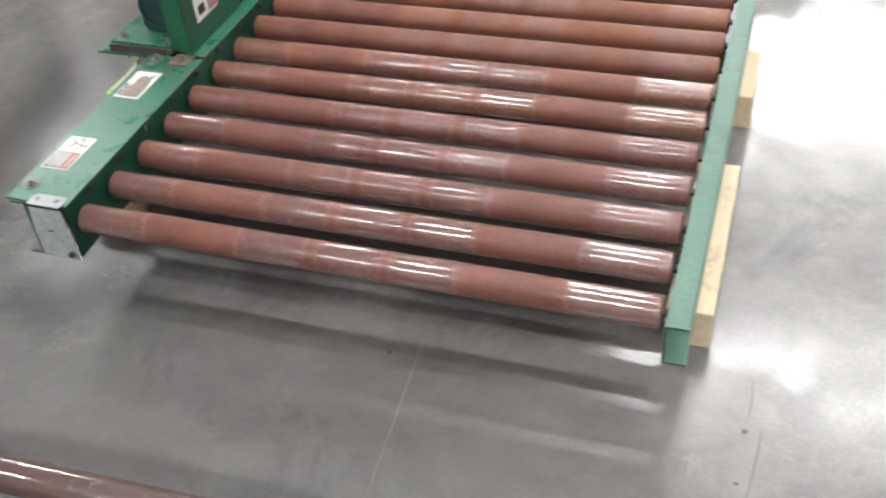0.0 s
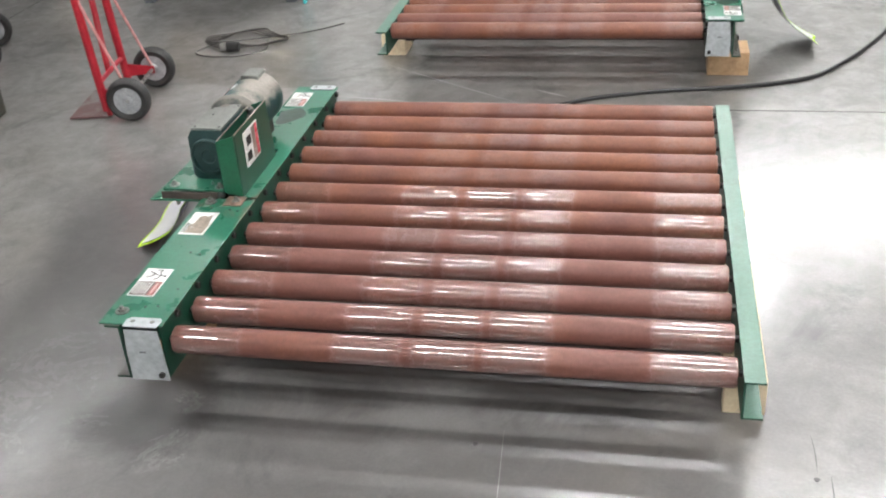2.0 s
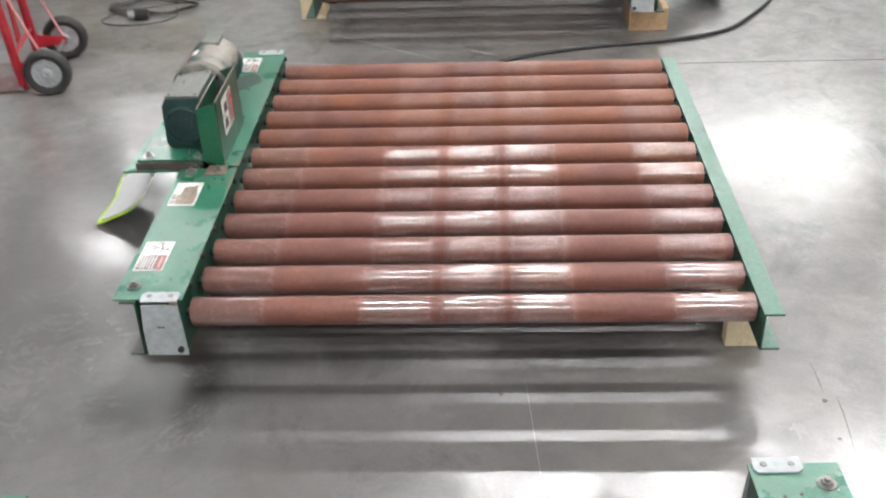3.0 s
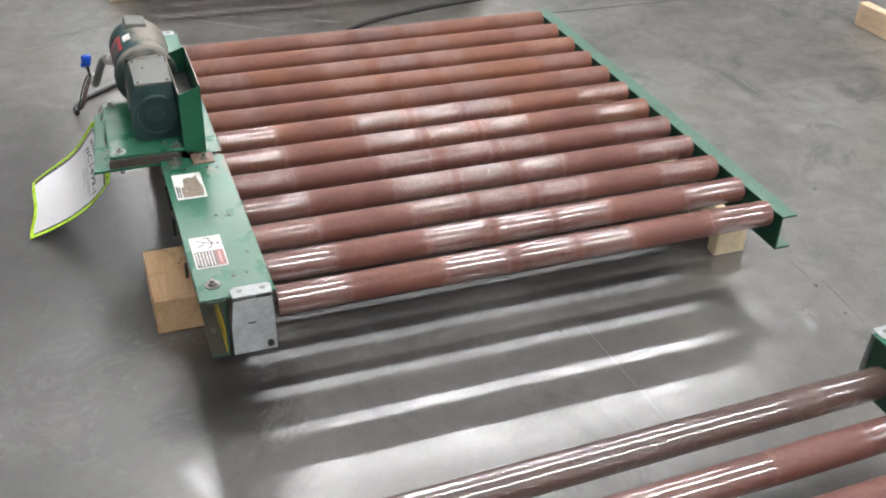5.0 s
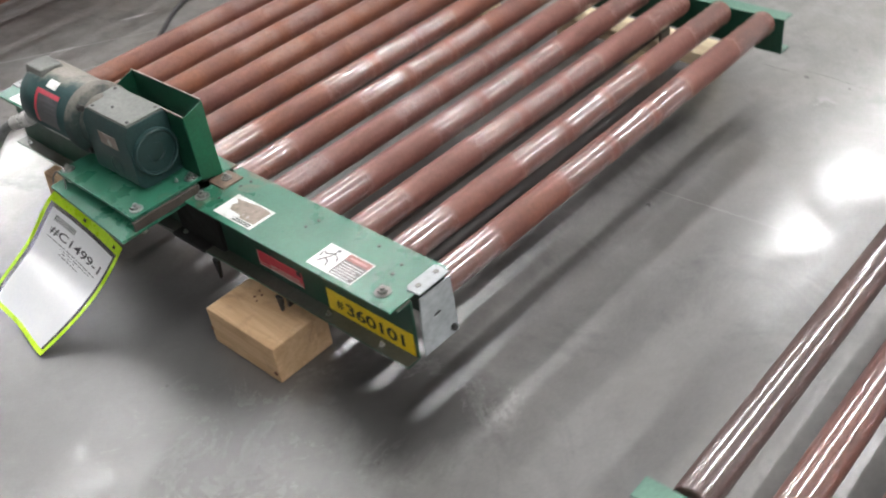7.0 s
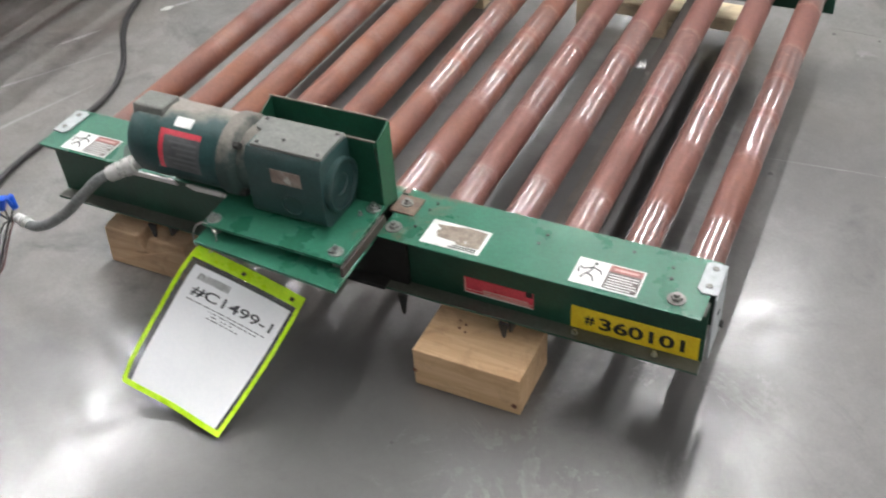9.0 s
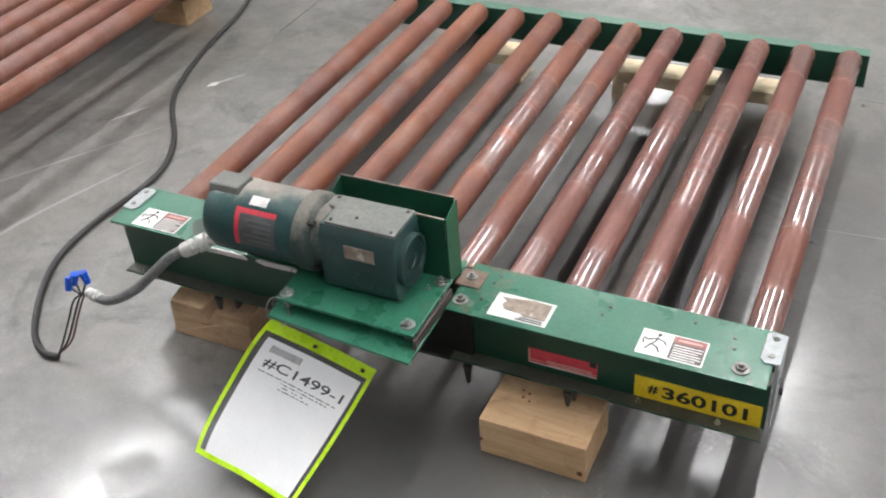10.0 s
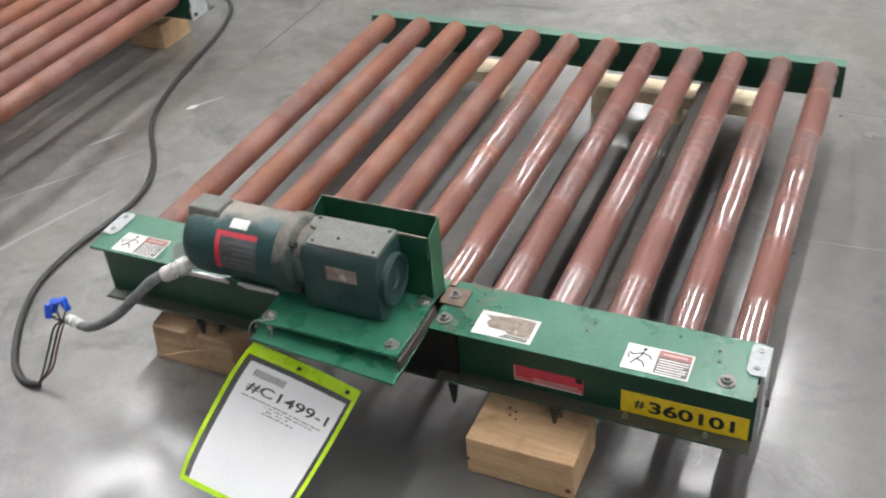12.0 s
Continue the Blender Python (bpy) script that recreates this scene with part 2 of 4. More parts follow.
def cover_paint():
    """Green machine paint with dull rubbed patches, and brown dirt by the motor base and along the roller edge."""
    m, nt, links, bsdf = nodes_of("green_machine_paint")
    vec = coords(nt, links)
    big, small = noise_of(nt, links, vec, 9.0, 6, 0.6), noise_of(nt, links, vec, 150.0, 3)
    grime = noise_of(nt, links, vec, 26.0, 7, 0.7, 0.6)
    col = blend(nt, links, ramp(nt, links, big, [(0.35, 0.0), (0.65, 1.0)]), (0.020, 0.118, 0.070), (0.030, 0.150, 0.094))
    sep = nt.new("ShaderNodeSeparateXYZ")
    links.new(vec, sep.inputs["Vector"])
    near = maths(nt, links, "ABSOLUTE", maths(nt, links, "SUBTRACT", sep.outputs["Y"], 0.49))
    spot = ramp(nt, links, near, [(0.0, 0.22), (0.05, 0.15), (0.10, 0.0)])
    edge = ramp(nt, links, maths(nt, links, "ADD", sep.outputs["X"], 0.05), [(0.030, 0.0), (0.045, 0.20)])
    dirt = maths(nt, links, "ADD", grime, maths(nt, links, "ADD", spot, edge))
    col = blend(nt, links, ramp(nt, links, dirt, [(0.68, 0.0), (0.88, 0.8)]), col, (0.145, 0.105, 0.075))
    col = blend(nt, links, 0.14, col, ramp(nt, links, small, [(0.3, 0.0), (0.7, 1.0)]), "OVERLAY")
    links.new(col, bsdf.inputs["Base Color"])
    links.new(ramp(nt, links, big, [(0.3, 0.25), (0.7, 0.33)]), bsdf.inputs["Roughness"])
    bump(nt, links, bsdf, small, 0.06)
    return m


def timber(name, light, dark):
    m, nt, links, bsdf = nodes_of(name)
    vec = coords(nt, links, (26, 2.2, 26))
    grain = noise_of(nt, links, vec, 2.2, 7, 0.65, 0.9)
    knot = noise_of(nt, links, coords(nt, links, (9, 4, 9)), 2.6, 3, 0.5, 1.2)
    col = blend(nt, links, ramp(nt, links, grain, [(0.32, 0.0), (0.66, 1.0)]), dark, light)
    stain = noise_of(nt, links, coords(nt, links, (1, 1, 1)), 16.0, 7, 0.65, 0.8)
    col = blend(nt, links, ramp(nt, links, stain, [(0.52, 0.0), (0.74, 0.55)]), col, tuple(v * 0.42 for v in dark))
    col = blend(nt, links, ramp(nt, links, knot, [(0.70, 0.0), (0.78, 0.8)]), col, (0.10, 0.05, 0.025))
    links.new(col, bsdf.inputs["Base Color"])
    bsdf.inputs["Roughness"].default_value = 0.7
    bump(nt, links, bsdf, grain, 0.25, 0.002)
    return m


def plain(name, color, rough=0.5, metal=0.0, emit=0.0):
    m, nt, links, bsdf = nodes_of(name)
    bsdf.inputs["Base Color"].default_value = (*color, 1)
    bsdf.inputs["Roughness"].default_value, bsdf.inputs["Metallic"].default_value = rough, metal
    if emit:
        bsdf.inputs["Emission Color"].default_value, bsdf.inputs["Emission Strength"].default_value = (*color, 1), emit
    return m


BANDS = [(0.0, 1.0), (0.108, 1.0), (0.135, 0.0), (0.30, 0.0), (0.325, 1.0), (0.408, 1.0), (0.432, 0.0), (0.445, 0.0), (0.465, 1.0), (0.54, 1.0),
         (0.562, 0.0), (0.572, 0.0), (0.592, 1.0), (0.665, 1.0), (0.69, 0.0), (0.855, 0.0), (0.88, 1.0), (0.965, 1.0), (0.985, 0.3)]
CONCRETE, ROLLER = concrete(), roller_paint("roller_primer", BANDS)
ROLLER_RUSTY = roller_paint("rusty_roller_primer", BANDS, 0.16, 1.7, 0.93)
ROLLER_DULL = roller_paint("dull_roller_primer", BANDS, 0.5)
ROLLER_MATTE = roller_paint("matte_roller_primer", BANDS, 0.12, 1.1)
ROLLER_ORANGE = roller_paint("rusty_glossy_roller_primer", BANDS, 1.0, 1.35)
ROLLER_WORN = roller_paint("polished_roller_primer", [(0.0, 1.0), (0.115, 1.0), (0.14, 0.2), (0.19, 0.2), (0.22, 1.0), (0.95, 1.0), (0.985, 0.4)], 1.0, 1.0, 0.55)
ROLLER_HALF = roller_paint("half_polished_roller_primer", [(0.0, 1.0), (0.115, 1.0), (0.135, 0.06), (0.295, 0.06), (0.308, 1.0), (0.95, 1.0), (0.985, 0.4)], 1.0, 1.0, 0.95)
GREEN = cover_paint()
# pale up-facing tone paints lamp sheen on the flange along with its dust
IDLER = dusty("dusty_sheen_green_rail_paint", (0.006, 0.048, 0.028), (0.010, 0.066, 0.039), (0.095, 0.20, 0.15), (0.3, 0.42), 9)
# base colour darkened for shade on the guard as well as grime
GUARD = surface("grimy_shaded_guard_paint", (0.007, 0.055, 0.030), (0.011, 0.075, 0.042), (0.3, 0.45), 10, relief=0.1, worn=(0.05, 0.06, 0.04), worn_at=(0.66, 0.82))
GUARD_CLEAN = surface("clean_green_guard_paint", (0.010, 0.105, 0.052), (0.014, 0.125, 0.064), (0.28, 0.42), 7, relief=0.06, worn=(0.03, 0.07, 0.045), worn_at=(0.68, 0.84))
# darker than the cover green: the overhang's shade is in the base colour
GREEN_RAIL = dusty("shaded_green_rail_paint", (0.006, 0.042, 0.024), (0.010, 0.062, 0.036), (0.070, 0.068, 0.056), (0.28, 0.45), 12)
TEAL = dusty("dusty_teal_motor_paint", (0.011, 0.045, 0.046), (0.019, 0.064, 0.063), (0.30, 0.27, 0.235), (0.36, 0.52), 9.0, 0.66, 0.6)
TEAL_CLEAN = surface("dark_teal_gearbox_paint", (0.012, 0.036, 0.036), (0.020, 0.053, 0.051), (0.35, 0.5), 14, relief=0.15, worn=(0.09, 0.085, 0.07), worn_at=(0.62, 0.78))
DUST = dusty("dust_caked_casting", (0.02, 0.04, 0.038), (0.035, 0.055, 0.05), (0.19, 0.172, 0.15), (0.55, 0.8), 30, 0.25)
GREY_PLATE = surface("grey_primed_plate", (0.37, 0.40, 0.41), (0.43, 0.46, 0.47), (0.36, 0.48), 7, relief=0.04, fine=70.0, worn=(0.30, 0.295, 0.28), worn_at=(0.72, 0.84))
COVER_PLATE = surface("grey_cast_lid", (0.13, 0.135, 0.125), (0.18, 0.185, 0.17), (0.45, 0.6), 25, relief=0.25)
STEEL = surface("zinc_steel", (0.36, 0.36, 0.35), (0.5, 0.5, 0.48), (0.25, 0.4), 60, metal=0.9, relief=0.15, worn=(0.25, 0.2, 0.15), worn_at=(0.62, 0.75))
BRIGHT = surface("scraped_bright_steel", (0.62, 0.62, 0.60), (0.74, 0.74, 0.72), (0.25, 0.4), 45, metal=0.4, relief=0.2, worn=(0.2, 0.21, 0.17), worn_at=(0.60, 0.70))
DULL_STEEL = surface("dull_grey_bolt_steel", (0.16, 0.16, 0.15), (0.26, 0.255, 0.24), (0.35, 0.5), 60, metal=0.7, relief=0.15, worn=(0.16, 0.12, 0.08), worn_at=(0.58, 0.7))
RUSTY = surface("rusty_brown_plate", (0.10, 0.060, 0.042), (0.19, 0.13, 0.095), (0.5, 0.7), 40, relief=0.3, worn=(0.06, 0.11, 0.075), worn_at=(0.58, 0.68))
RIM = surface("scraped_brown_edge", (0.16, 0.13, 0.10), (0.30, 0.27, 0.23), (0.35, 0.5), 60, metal=0.3)
OIL = surface("dried_oil_film", (0.016, 0.040, 0.028), (0.03, 0.055, 0.04), (0.35, 0.55), 40)
TIE = surface("brown_primed_steel", (0.05, 0.042, 0.036), (0.085, 0.07, 0.058), (0.45, 0.6), 20, relief=0.2)
# near-black colour for the shade in the chain box
RECESS_BLACK = surface("black_recess_shade", (0.004, 0.004, 0.004), (0.010, 0.009, 0.008), (0.6, 0.8), 40, relief=0.3)
DARK_STEEL = surface("greasy_dark_steel", (0.02, 0.02, 0.019), (0.05, 0.048, 0.045), (0.4, 0.65), 40, metal=0.3, relief=0.3)
TIMBER = timber("fresh_pine_timber", (0.64, 0.44, 0.26), (0.50, 0.32, 0.17))
TIMBER_OLD = timber("weathered_pine_timber", (0.58, 0.41, 0.26), (0.42, 0.27, 0.155))
TIMBER_PALE = timber("pale_pallet_pine", (0.86, 0.74, 0.52), (0.72, 0.58, 0.38))
TIMBER_PALLET = timber("warm_new_pine", (0.84, 0.64, 0.44), (0.70, 0.50, 0.32))
BLACK_RUBBER = surface("black_rubber", (0.016, 0.016, 0.016), (0.032, 0.031, 0.03), (0.5, 0.75), 30, relief=0.2)
CORD = surface("black_cord_jacket", (0.013, 0.013, 0.014), (0.026, 0.026, 0.027), (0.38, 0.55), 40, relief=0.1)
OLD_CORD = surface("dusty_brown_cord_jacket", (0.040, 0.036, 0.033), (0.07, 0.064, 0.058), (0.5, 0.7), 40, relief=0.1)
CONDUIT = surface("grey_pvc_conduit", (0.13, 0.14, 0.14), (0.2, 0.21, 0.21), (0.38, 0.5), 40, relief=0.1)
RED = surface("red_truck_paint", (0.33, 0.012, 0.024), (0.44, 0.022, 0.036), (0.3, 0.45), 20, relief=0.1, worn=(0.45, 0.30, 0.28), worn_at=(0.68, 0.78))
# pale pink paints the highlight along the thin red struts
PINK = surface("highlight_pink_strut_paint", (0.50, 0.20, 0.20), (0.62, 0.32, 0.31), (0.35, 0.5), 30)
TOE = surface("grimy_red_plate", (0.085, 0.035, 0.034), (0.13, 0.055, 0.052), (0.4, 0.6), 14, relief=0.2, worn=(0.16, 0.14, 0.135), worn_at=(0.48, 0.6))
HUB = surface("galvanised_wheel_disc", (0.30, 0.31, 0.32), (0.42, 0.43, 0.44), (0.35, 0.5), 30, metal=0.2)
OLIVE = surface("olive_drab_case", (0.035, 0.036, 0.026), (0.055, 0.055, 0.04), (0.45, 0.65), 14, relief=0.3)
WHITE = surface("white_label_vinyl", (0.70, 0.70, 0.68), (0.80, 0.80, 0.78), (0.22, 0.35), 30, worn=(0.38, 0.36, 0.32), worn_at=(0.66, 0.76))
LABEL_RED = surface("red_label_print", (0.52, 0.03, 0.055), (0.60, 0.05, 0.08), (0.25, 0.4), 30, worn=(0.42, 0.22, 0.22), worn_at=(0.68, 0.80))
FADED_RED = surface("faded_red_print", (0.24, 0.075, 0.065), (0.32, 0.11, 0.09), (0.3, 0.45), 40, worn=(0.34, 0.27, 0.24), worn_at=(0.6, 0.72))
RUBBED = surface("brown_rubbed_label", (0.20, 0.155, 0.12), (0.32, 0.26, 0.21), (0.3, 0.5), 60, worn=(0.50, 0.46, 0.42), worn_at=(0.6, 0.68))
LABEL_GREY = surface("faded_label_print", (0.20, 0.14, 0.12), (0.30, 0.24, 0.21), (0.3, 0.5), 45, worn=(0.5, 0.48, 0.45), worn_at=(0.58, 0.66))
LABEL_DARK = surface("dark_label_print", (0.075, 0.06, 0.055), (0.12, 0.10, 0.09), (0.25, 0.4), 45, worn=(0.3, 0.28, 0.26), worn_at=(0.68, 0.76))
PALE_RED = surface("pale_red_print", (0.50, 0.28, 0.25), (0.58, 0.36, 0.32), (0.3, 0.45), 60)
INK = plain("black_ink", (0.015, 0.015, 0.015), 0.45)
SOFT_INK = plain("soft_grey_print", (0.16, 0.16, 0.175), 0.6)
FAINT_INK = plain("faint_print", (0.11, 0.115, 0.12), 0.6)
GREY_INK = plain("grey_print", (0.06, 0.06, 0.068), 0.6)
YELLOW = surface("yellow_tape_label", (0.78, 0.55, 0.02), (0.86, 0.64, 0.03), (0.3, 0.42), 30, relief=0.05)
NEON = surface("neon_lime_vinyl", (0.50, 0.80, 0.02), (0.58, 0.88, 0.04), (0.22, 0.35), 20, relief=0.05)
PAPER = surface("white_paper_in_sleeve", (0.86, 0.875, 0.90), (0.89, 0.905, 0.925), (0.16, 0.26), 14, relief=0.03)
SLEEVE = surface("smoky_clear_sleeve", (0.13, 0.14, 0.14), (0.18, 0.19, 0.19), (0.12, 0.22), 14, relief=0.05)
PAPER.node_tree.nodes["Principled BSDF"].inputs["Coat Weight"].default_value = 1.0
PAPER.node_tree.nodes["Principled BSDF"].inputs["Coat Roughness"].default_value = 0.28
SLEEVE.node_tree.nodes["Principled BSDF"].inputs["Alpha"].default_value = 0.42
WIRE_RED = plain("brown_red_wire", (0.11, 0.03, 0.025), 0.45)
BLUE = plain("blue_nylon", (0.01, 0.09, 0.55), 0.35)
WALL = surface("painted_block_wall", (0.27, 0.27, 0.265), (0.32, 0.32, 0.315), (0.6, 0.8), 3)
DECK = surface("grey_roof_deck", (0.22, 0.223, 0.226), (0.27, 0.273, 0.276), (0.6, 0.8), 2)
RACK = surface("blue_grey_steel_beam", (0.085, 0.095, 0.11), (0.13, 0.14, 0.155), (0.4, 0.6), 10)
LAMP_BODY = plain("white_lamp_housing", (0.75, 0.75, 0.75), 0.4)
TUBE = plain("lit_lamp_tubes", (1.0, 0.992, 0.992), 0.4, emit=LAMP_POWER)


# ---------------------------------------------------------------- mesh helpers
def box(bm, x0, x1, y0, y1, z0, z1):
    m = Matrix.Translation(((x0 + x1) / 2, (y0 + y1) / 2, (z0 + z1) / 2)) @ Matrix.Diagonal((x1 - x0, y1 - y0, z1 - z0, 1))
    return bmesh.ops.create_cube(bm, size=1, matrix=m)["verts"]


def rod(bm, a, b, r, seg=16, r2=None):
    a, b = Vector(a), Vector(b)
    m = Matrix.Translation((a + b) / 2) @ (b - a).to_track_quat("Z", "Y").to_matrix().to_4x4()
    return bmesh.ops.create_cone(bm, cap_ends=True, segments=seg, radius1=r, radius2=r if r2 is None else r2, depth=(b - a).length, matrix=m)["verts"]


def lathe(bm, profile, seg=32, m=Matrix(), caps=True):
    """Turns (along, radius) pairs round the x axis."""
    rings = [[bm.verts.new(m @ Vector((x, r * math.cos(a), r * math.sin(a)))) for a in (2 * math.pi * k / seg for k in range(seg))] for x, r in profile]
    for p, q in zip(rings, rings[1:]):
        for k in range(seg):
            bm.faces.new((p[k], q[k], q[(k + 1) % seg], p[(k + 1) % seg]))
    for ring, flip in ((rings[0], False), (rings[-1], True)) if caps else ():
        bm.faces.new(ring[::-1] if flip else ring)


def smooth_path(points, steps=8):
    pts = [Vector(p) for p in points]
    pts = [2 * pts[0] - pts[1]] + pts + [2 * pts[-1] - pts[-2]]
    out = []
    for a, b, c, d in zip(pts, pts[1:], pts[2:], pts[3:]):
        for k in range(steps):
            t = k / steps
            out.append(0.5 * (2 * b + (c - a) * t + (2 * a - 5 * b + 4 * c - d) * t * t + (3 * b - a - 3 * c + d) * t ** 3))
    return out + [pts[-2]]


def hose(bm, points, r, seg=10, steps=8, ribs=0.0):
    pts = smooth_path(points, steps)
    rings, up = [], Vector((0.13, 0.21, 1)).normalized()
    for k, p in enumerate(pts):
        way = (pts[min(k + 1, len(pts) - 1)] - pts[max(k - 1, 0)]).normalized()
        side = way.cross(up).normalized()
        high = side.cross(way).normalized()
        rr = r * (1 + ribs * (k % 2))
        rings.append([bm.verts.new(p + rr * (math.cos(a) * side + math.sin(a) * high)) for a in (2 * math.pi * j / seg for j in range(seg))])
    for p, q in zip(rings, rings[1:]):
        for k in range(seg):
            bm.faces.new((p[k], p[(k + 1) % seg], q[(k + 1) % seg], q[k]))
    bm.faces.new(rings[0][::-1]), bm.faces.new(rings[-1])


def extrude(bm, outline, axis, a, b):
    """A prism: the outline's pairs are the two other axes in xyz order, run from a to b along the axis."""
    def place(u, v, w):
        return {"x": (w, u, v), "y": (u, w, v), "z": (u, v, w)}[axis]
    lo, hi = [bm.verts.new(place(u, v, a)) for u, v in outline], [bm.verts.new(place(u, v, b)) for u, v in outline]
    n = len(outline)
    bm.faces.new(lo), bm.faces.new(hi[::-1])
    for k in range(n):
        bm.faces.new((lo[k], hi[k], hi[(k + 1) % n], lo[(k + 1) % n]))
    bmesh.ops.recalc_face_normals(bm, faces=bm.faces[:])


def mesh_of(name, bm, material, bevel=0.0, smooth=False):
    if bevel:
        sharp = [e for e in bm.edges if len(e.link_faces) == 2 and e.calc_face_angle(0) > 0.6]
        bmesh.ops.bevel(bm, geom=sharp, offset=bevel, segments=2, affect="EDGES", profile=0.6, clamp_overlap=True)
    me = bpy.data.meshes.new(name)
    bm.to_mesh(me)
    bm.free()
    me.materials.append(material)
    if smooth:
        me.shade_smooth()
        me.set_sharp_from_angle(angle=radians(38))
    return me


def part(name, bm, material, parent, label="", bevel=0.0, smooth=False):
    ob = new(name, mesh_of(name, bm, material, bevel, smooth))
    ob.parent = parent
    return tagged(ob, label)


def thing(name, label, category, at=(0, 0, 0), turn=0.0, group="", kind=""):
    ob = new(name)
    ob.empty_display_size = 0.1
    ob.matrix_basis = pose(*at, 0, 0, turn)
    return tagged(ob, label, category, group, kind)


def solo(name, bm, material, label, category="", kind="", bevel=0.0, smooth=False, group=""):
    return tagged(new(name, mesh_of(name, bm, material, bevel, smooth)), label, category, group, kind)


def boxes(*sizes):
    bm = bmesh.new()
    for s in sizes:
        box(bm, *s)
    return bm


def text_mesh(words, size, depth=0.0, width=1.0):
    """The built-in font as a flat bmesh, centred on its own middle."""
    cu = bpy.data.curves.new("words", "FONT")
    cu.body, cu.size, cu.align_x, cu.align_y = words, size, "CENTER", "CENTER"
    cu.offset = depth
    ob = new("words", cu)
    me = bpy.data.meshes.new_from_object(ob.evaluated_get(bpy.context.evaluated_depsgraph_get()))
    bpy.data.objects.remove(ob)
    bpy.data.curves.remove(cu)
    bm = bmesh.new()
    bm.from_mesh(me)
    bpy.data.meshes.remove(me)
    for v in bm.verts:
        v.co.x *= width
    return bm


# ---------------------------------------------------------------- the hall
HX0, HX1, HY0, HY1, HZ = -16.0, 18.0, -14.0, 24.0, 8.6
solo("floor", boxes((HX0, HX1, HY0, HY1, -0.2, 0.0)), CONCRETE, "polished grey concrete warehouse floor with scuffs", kind="structure")
solo("ceiling", boxes((HX0, HX1, HY0, HY1, HZ, HZ + 0.2)), DECK, "grey metal roof deck of the hall", kind="structure")
for side, size in (("west", (HX0 - 0.2, HX0, HY0, HY1, -0.2, HZ)), ("east", (HX1, HX1 + 0.2, HY0, HY1, -0.2, HZ)),
                   ("south", (HX0 - 0.2, HX1 + 0.2, HY0 - 0.2, HY0, -0.2, HZ)), ("north", (HX0 - 0.2, HX1 + 0.2, HY1, HY1 + 0.2, -0.2, HZ))):
    solo("wall_" + side, boxes(size), WALL, "plain painted block wall of the hall", kind="structure")
JOINT = plain("saw_cut_filler", (0.075, 0.072, 0.07), 0.7)
CHALK = plain("white_paint_fleck", (0.62, 0.62, 0.60), 0.6)
SCUFF = plain("pale_scrape", (0.30, 0.295, 0.29), 0.5)
for ax, at in (("x", 1.815), ("x", -2.75), ("x", 6.4), ("y", -2.2), ("y", 6.9)):
    size = (1.25 if at > 1 else HX0, HX1, at - 0.0015, at + 0.0015, -0.01, 0.0012) if ax == "x" else (at - 0.002, at + 0.002, HY0, HY1, -0.01, 0.0015)
    solo("floor_joint", boxes(size), JOINT, "dark saw-cut joint in the concrete floor", kind="structure")


def scrape(points, width, material=None, tone="pale"):
    """A scrape mark in the concrete, tapering to both ends."""
    bm, pts = bmesh.new(), smooth_path(points, 5)
    rows = []
    for k, p in enumerate(pts):
        way = (pts[min(k + 1, len(pts) - 1)] - pts[max(k - 1, 0)]).normalized()
        w = width * math.sin(math.pi * (k + 0.4) / (len(pts) - 0.2)) * random.uniform(0.6, 1.3)
        side = Vector((-way.y, way.x, 0)) * w
        rows.append((bm.verts.new(p + side), bm.verts.new(p - side)))
    for a, b in zip(rows, rows[1:]):
        bm.faces.new((a[0], a[1], b[1], b[0]))
    bmesh.ops.recalc_face_normals(bm, faces=bm.faces[:])
    for f in bm.faces:
        if f.normal.z < 0:
            f.normal_flip()
    return solo("floor_scrape", bm, material or SCUFF, tone + " scrape mark on the concrete floor", kind="structure")


# this first one is a thin crack; pale colour paints the light it catches
scrape([(0.695, 0.03, 0.001), (0.705, -0.12, 0.001), (0.72, -0.36, 0.001)], 0.0009)
scrape([(0.55, 1.99, 0.001), (0.61, 1.955, 0.001), (0.68, 1.918, 0.001)], 0.005)
scrape([(0.835, 1.825, 0.001), (0.85, 1.815, 0.001), (0.875, 1.80, 0.001)], 0.010, CHALK)
scrape([(0.865, 1.806, 0.001), (0.89, 1.790, 0.001), (0.945, 1.750, 0.001)], 0.007)
scrape([(-0.1, 2.26, 0.001), (0.25, 2.02, 0.001), (0.60, 1.79, 0.001)], 0.005)
scrape([(-0.25, 1.90, 0.001), (0.05, 1.86, 0.001), (0.42, 1.73, 0.001)], 0.006)
scrape([(1.325, 0.085, 0.001), (1.327, 0.03, 0.001), (1.325, -0.03, 0.001)], 0.0013, JOINT, "dark")
scrape([(1.350, -0.03, 0.001), (1.347, -0.10, 0.001), (1.336, -0.21, 0.001)], 0.0012, JOINT, "dark")
for x, y, r in ((1.322, -0.048, 0.006), (1.319, -0.163, 0.004), (0.641, -0.02, 0.007), (-0.36, 0.42, 0.004), (-0.245, -0.05, 0.004), (1.62, 0.35, 0.005)):
    bm = bmesh.new()
    rim = [(x + r * random.uniform(0.6, 1.2) * math.cos(a), y + r * random.uniform(0.6, 1.2) * math.sin(a)) for a in (2 * math.pi * k / 9 for k in range(9))]
    extrude(bm, rim, "z", 0.0002, 0.0010)
    solo("floor_chip", bm, JOINT, "small dark chip in the concrete floor", kind="structure")


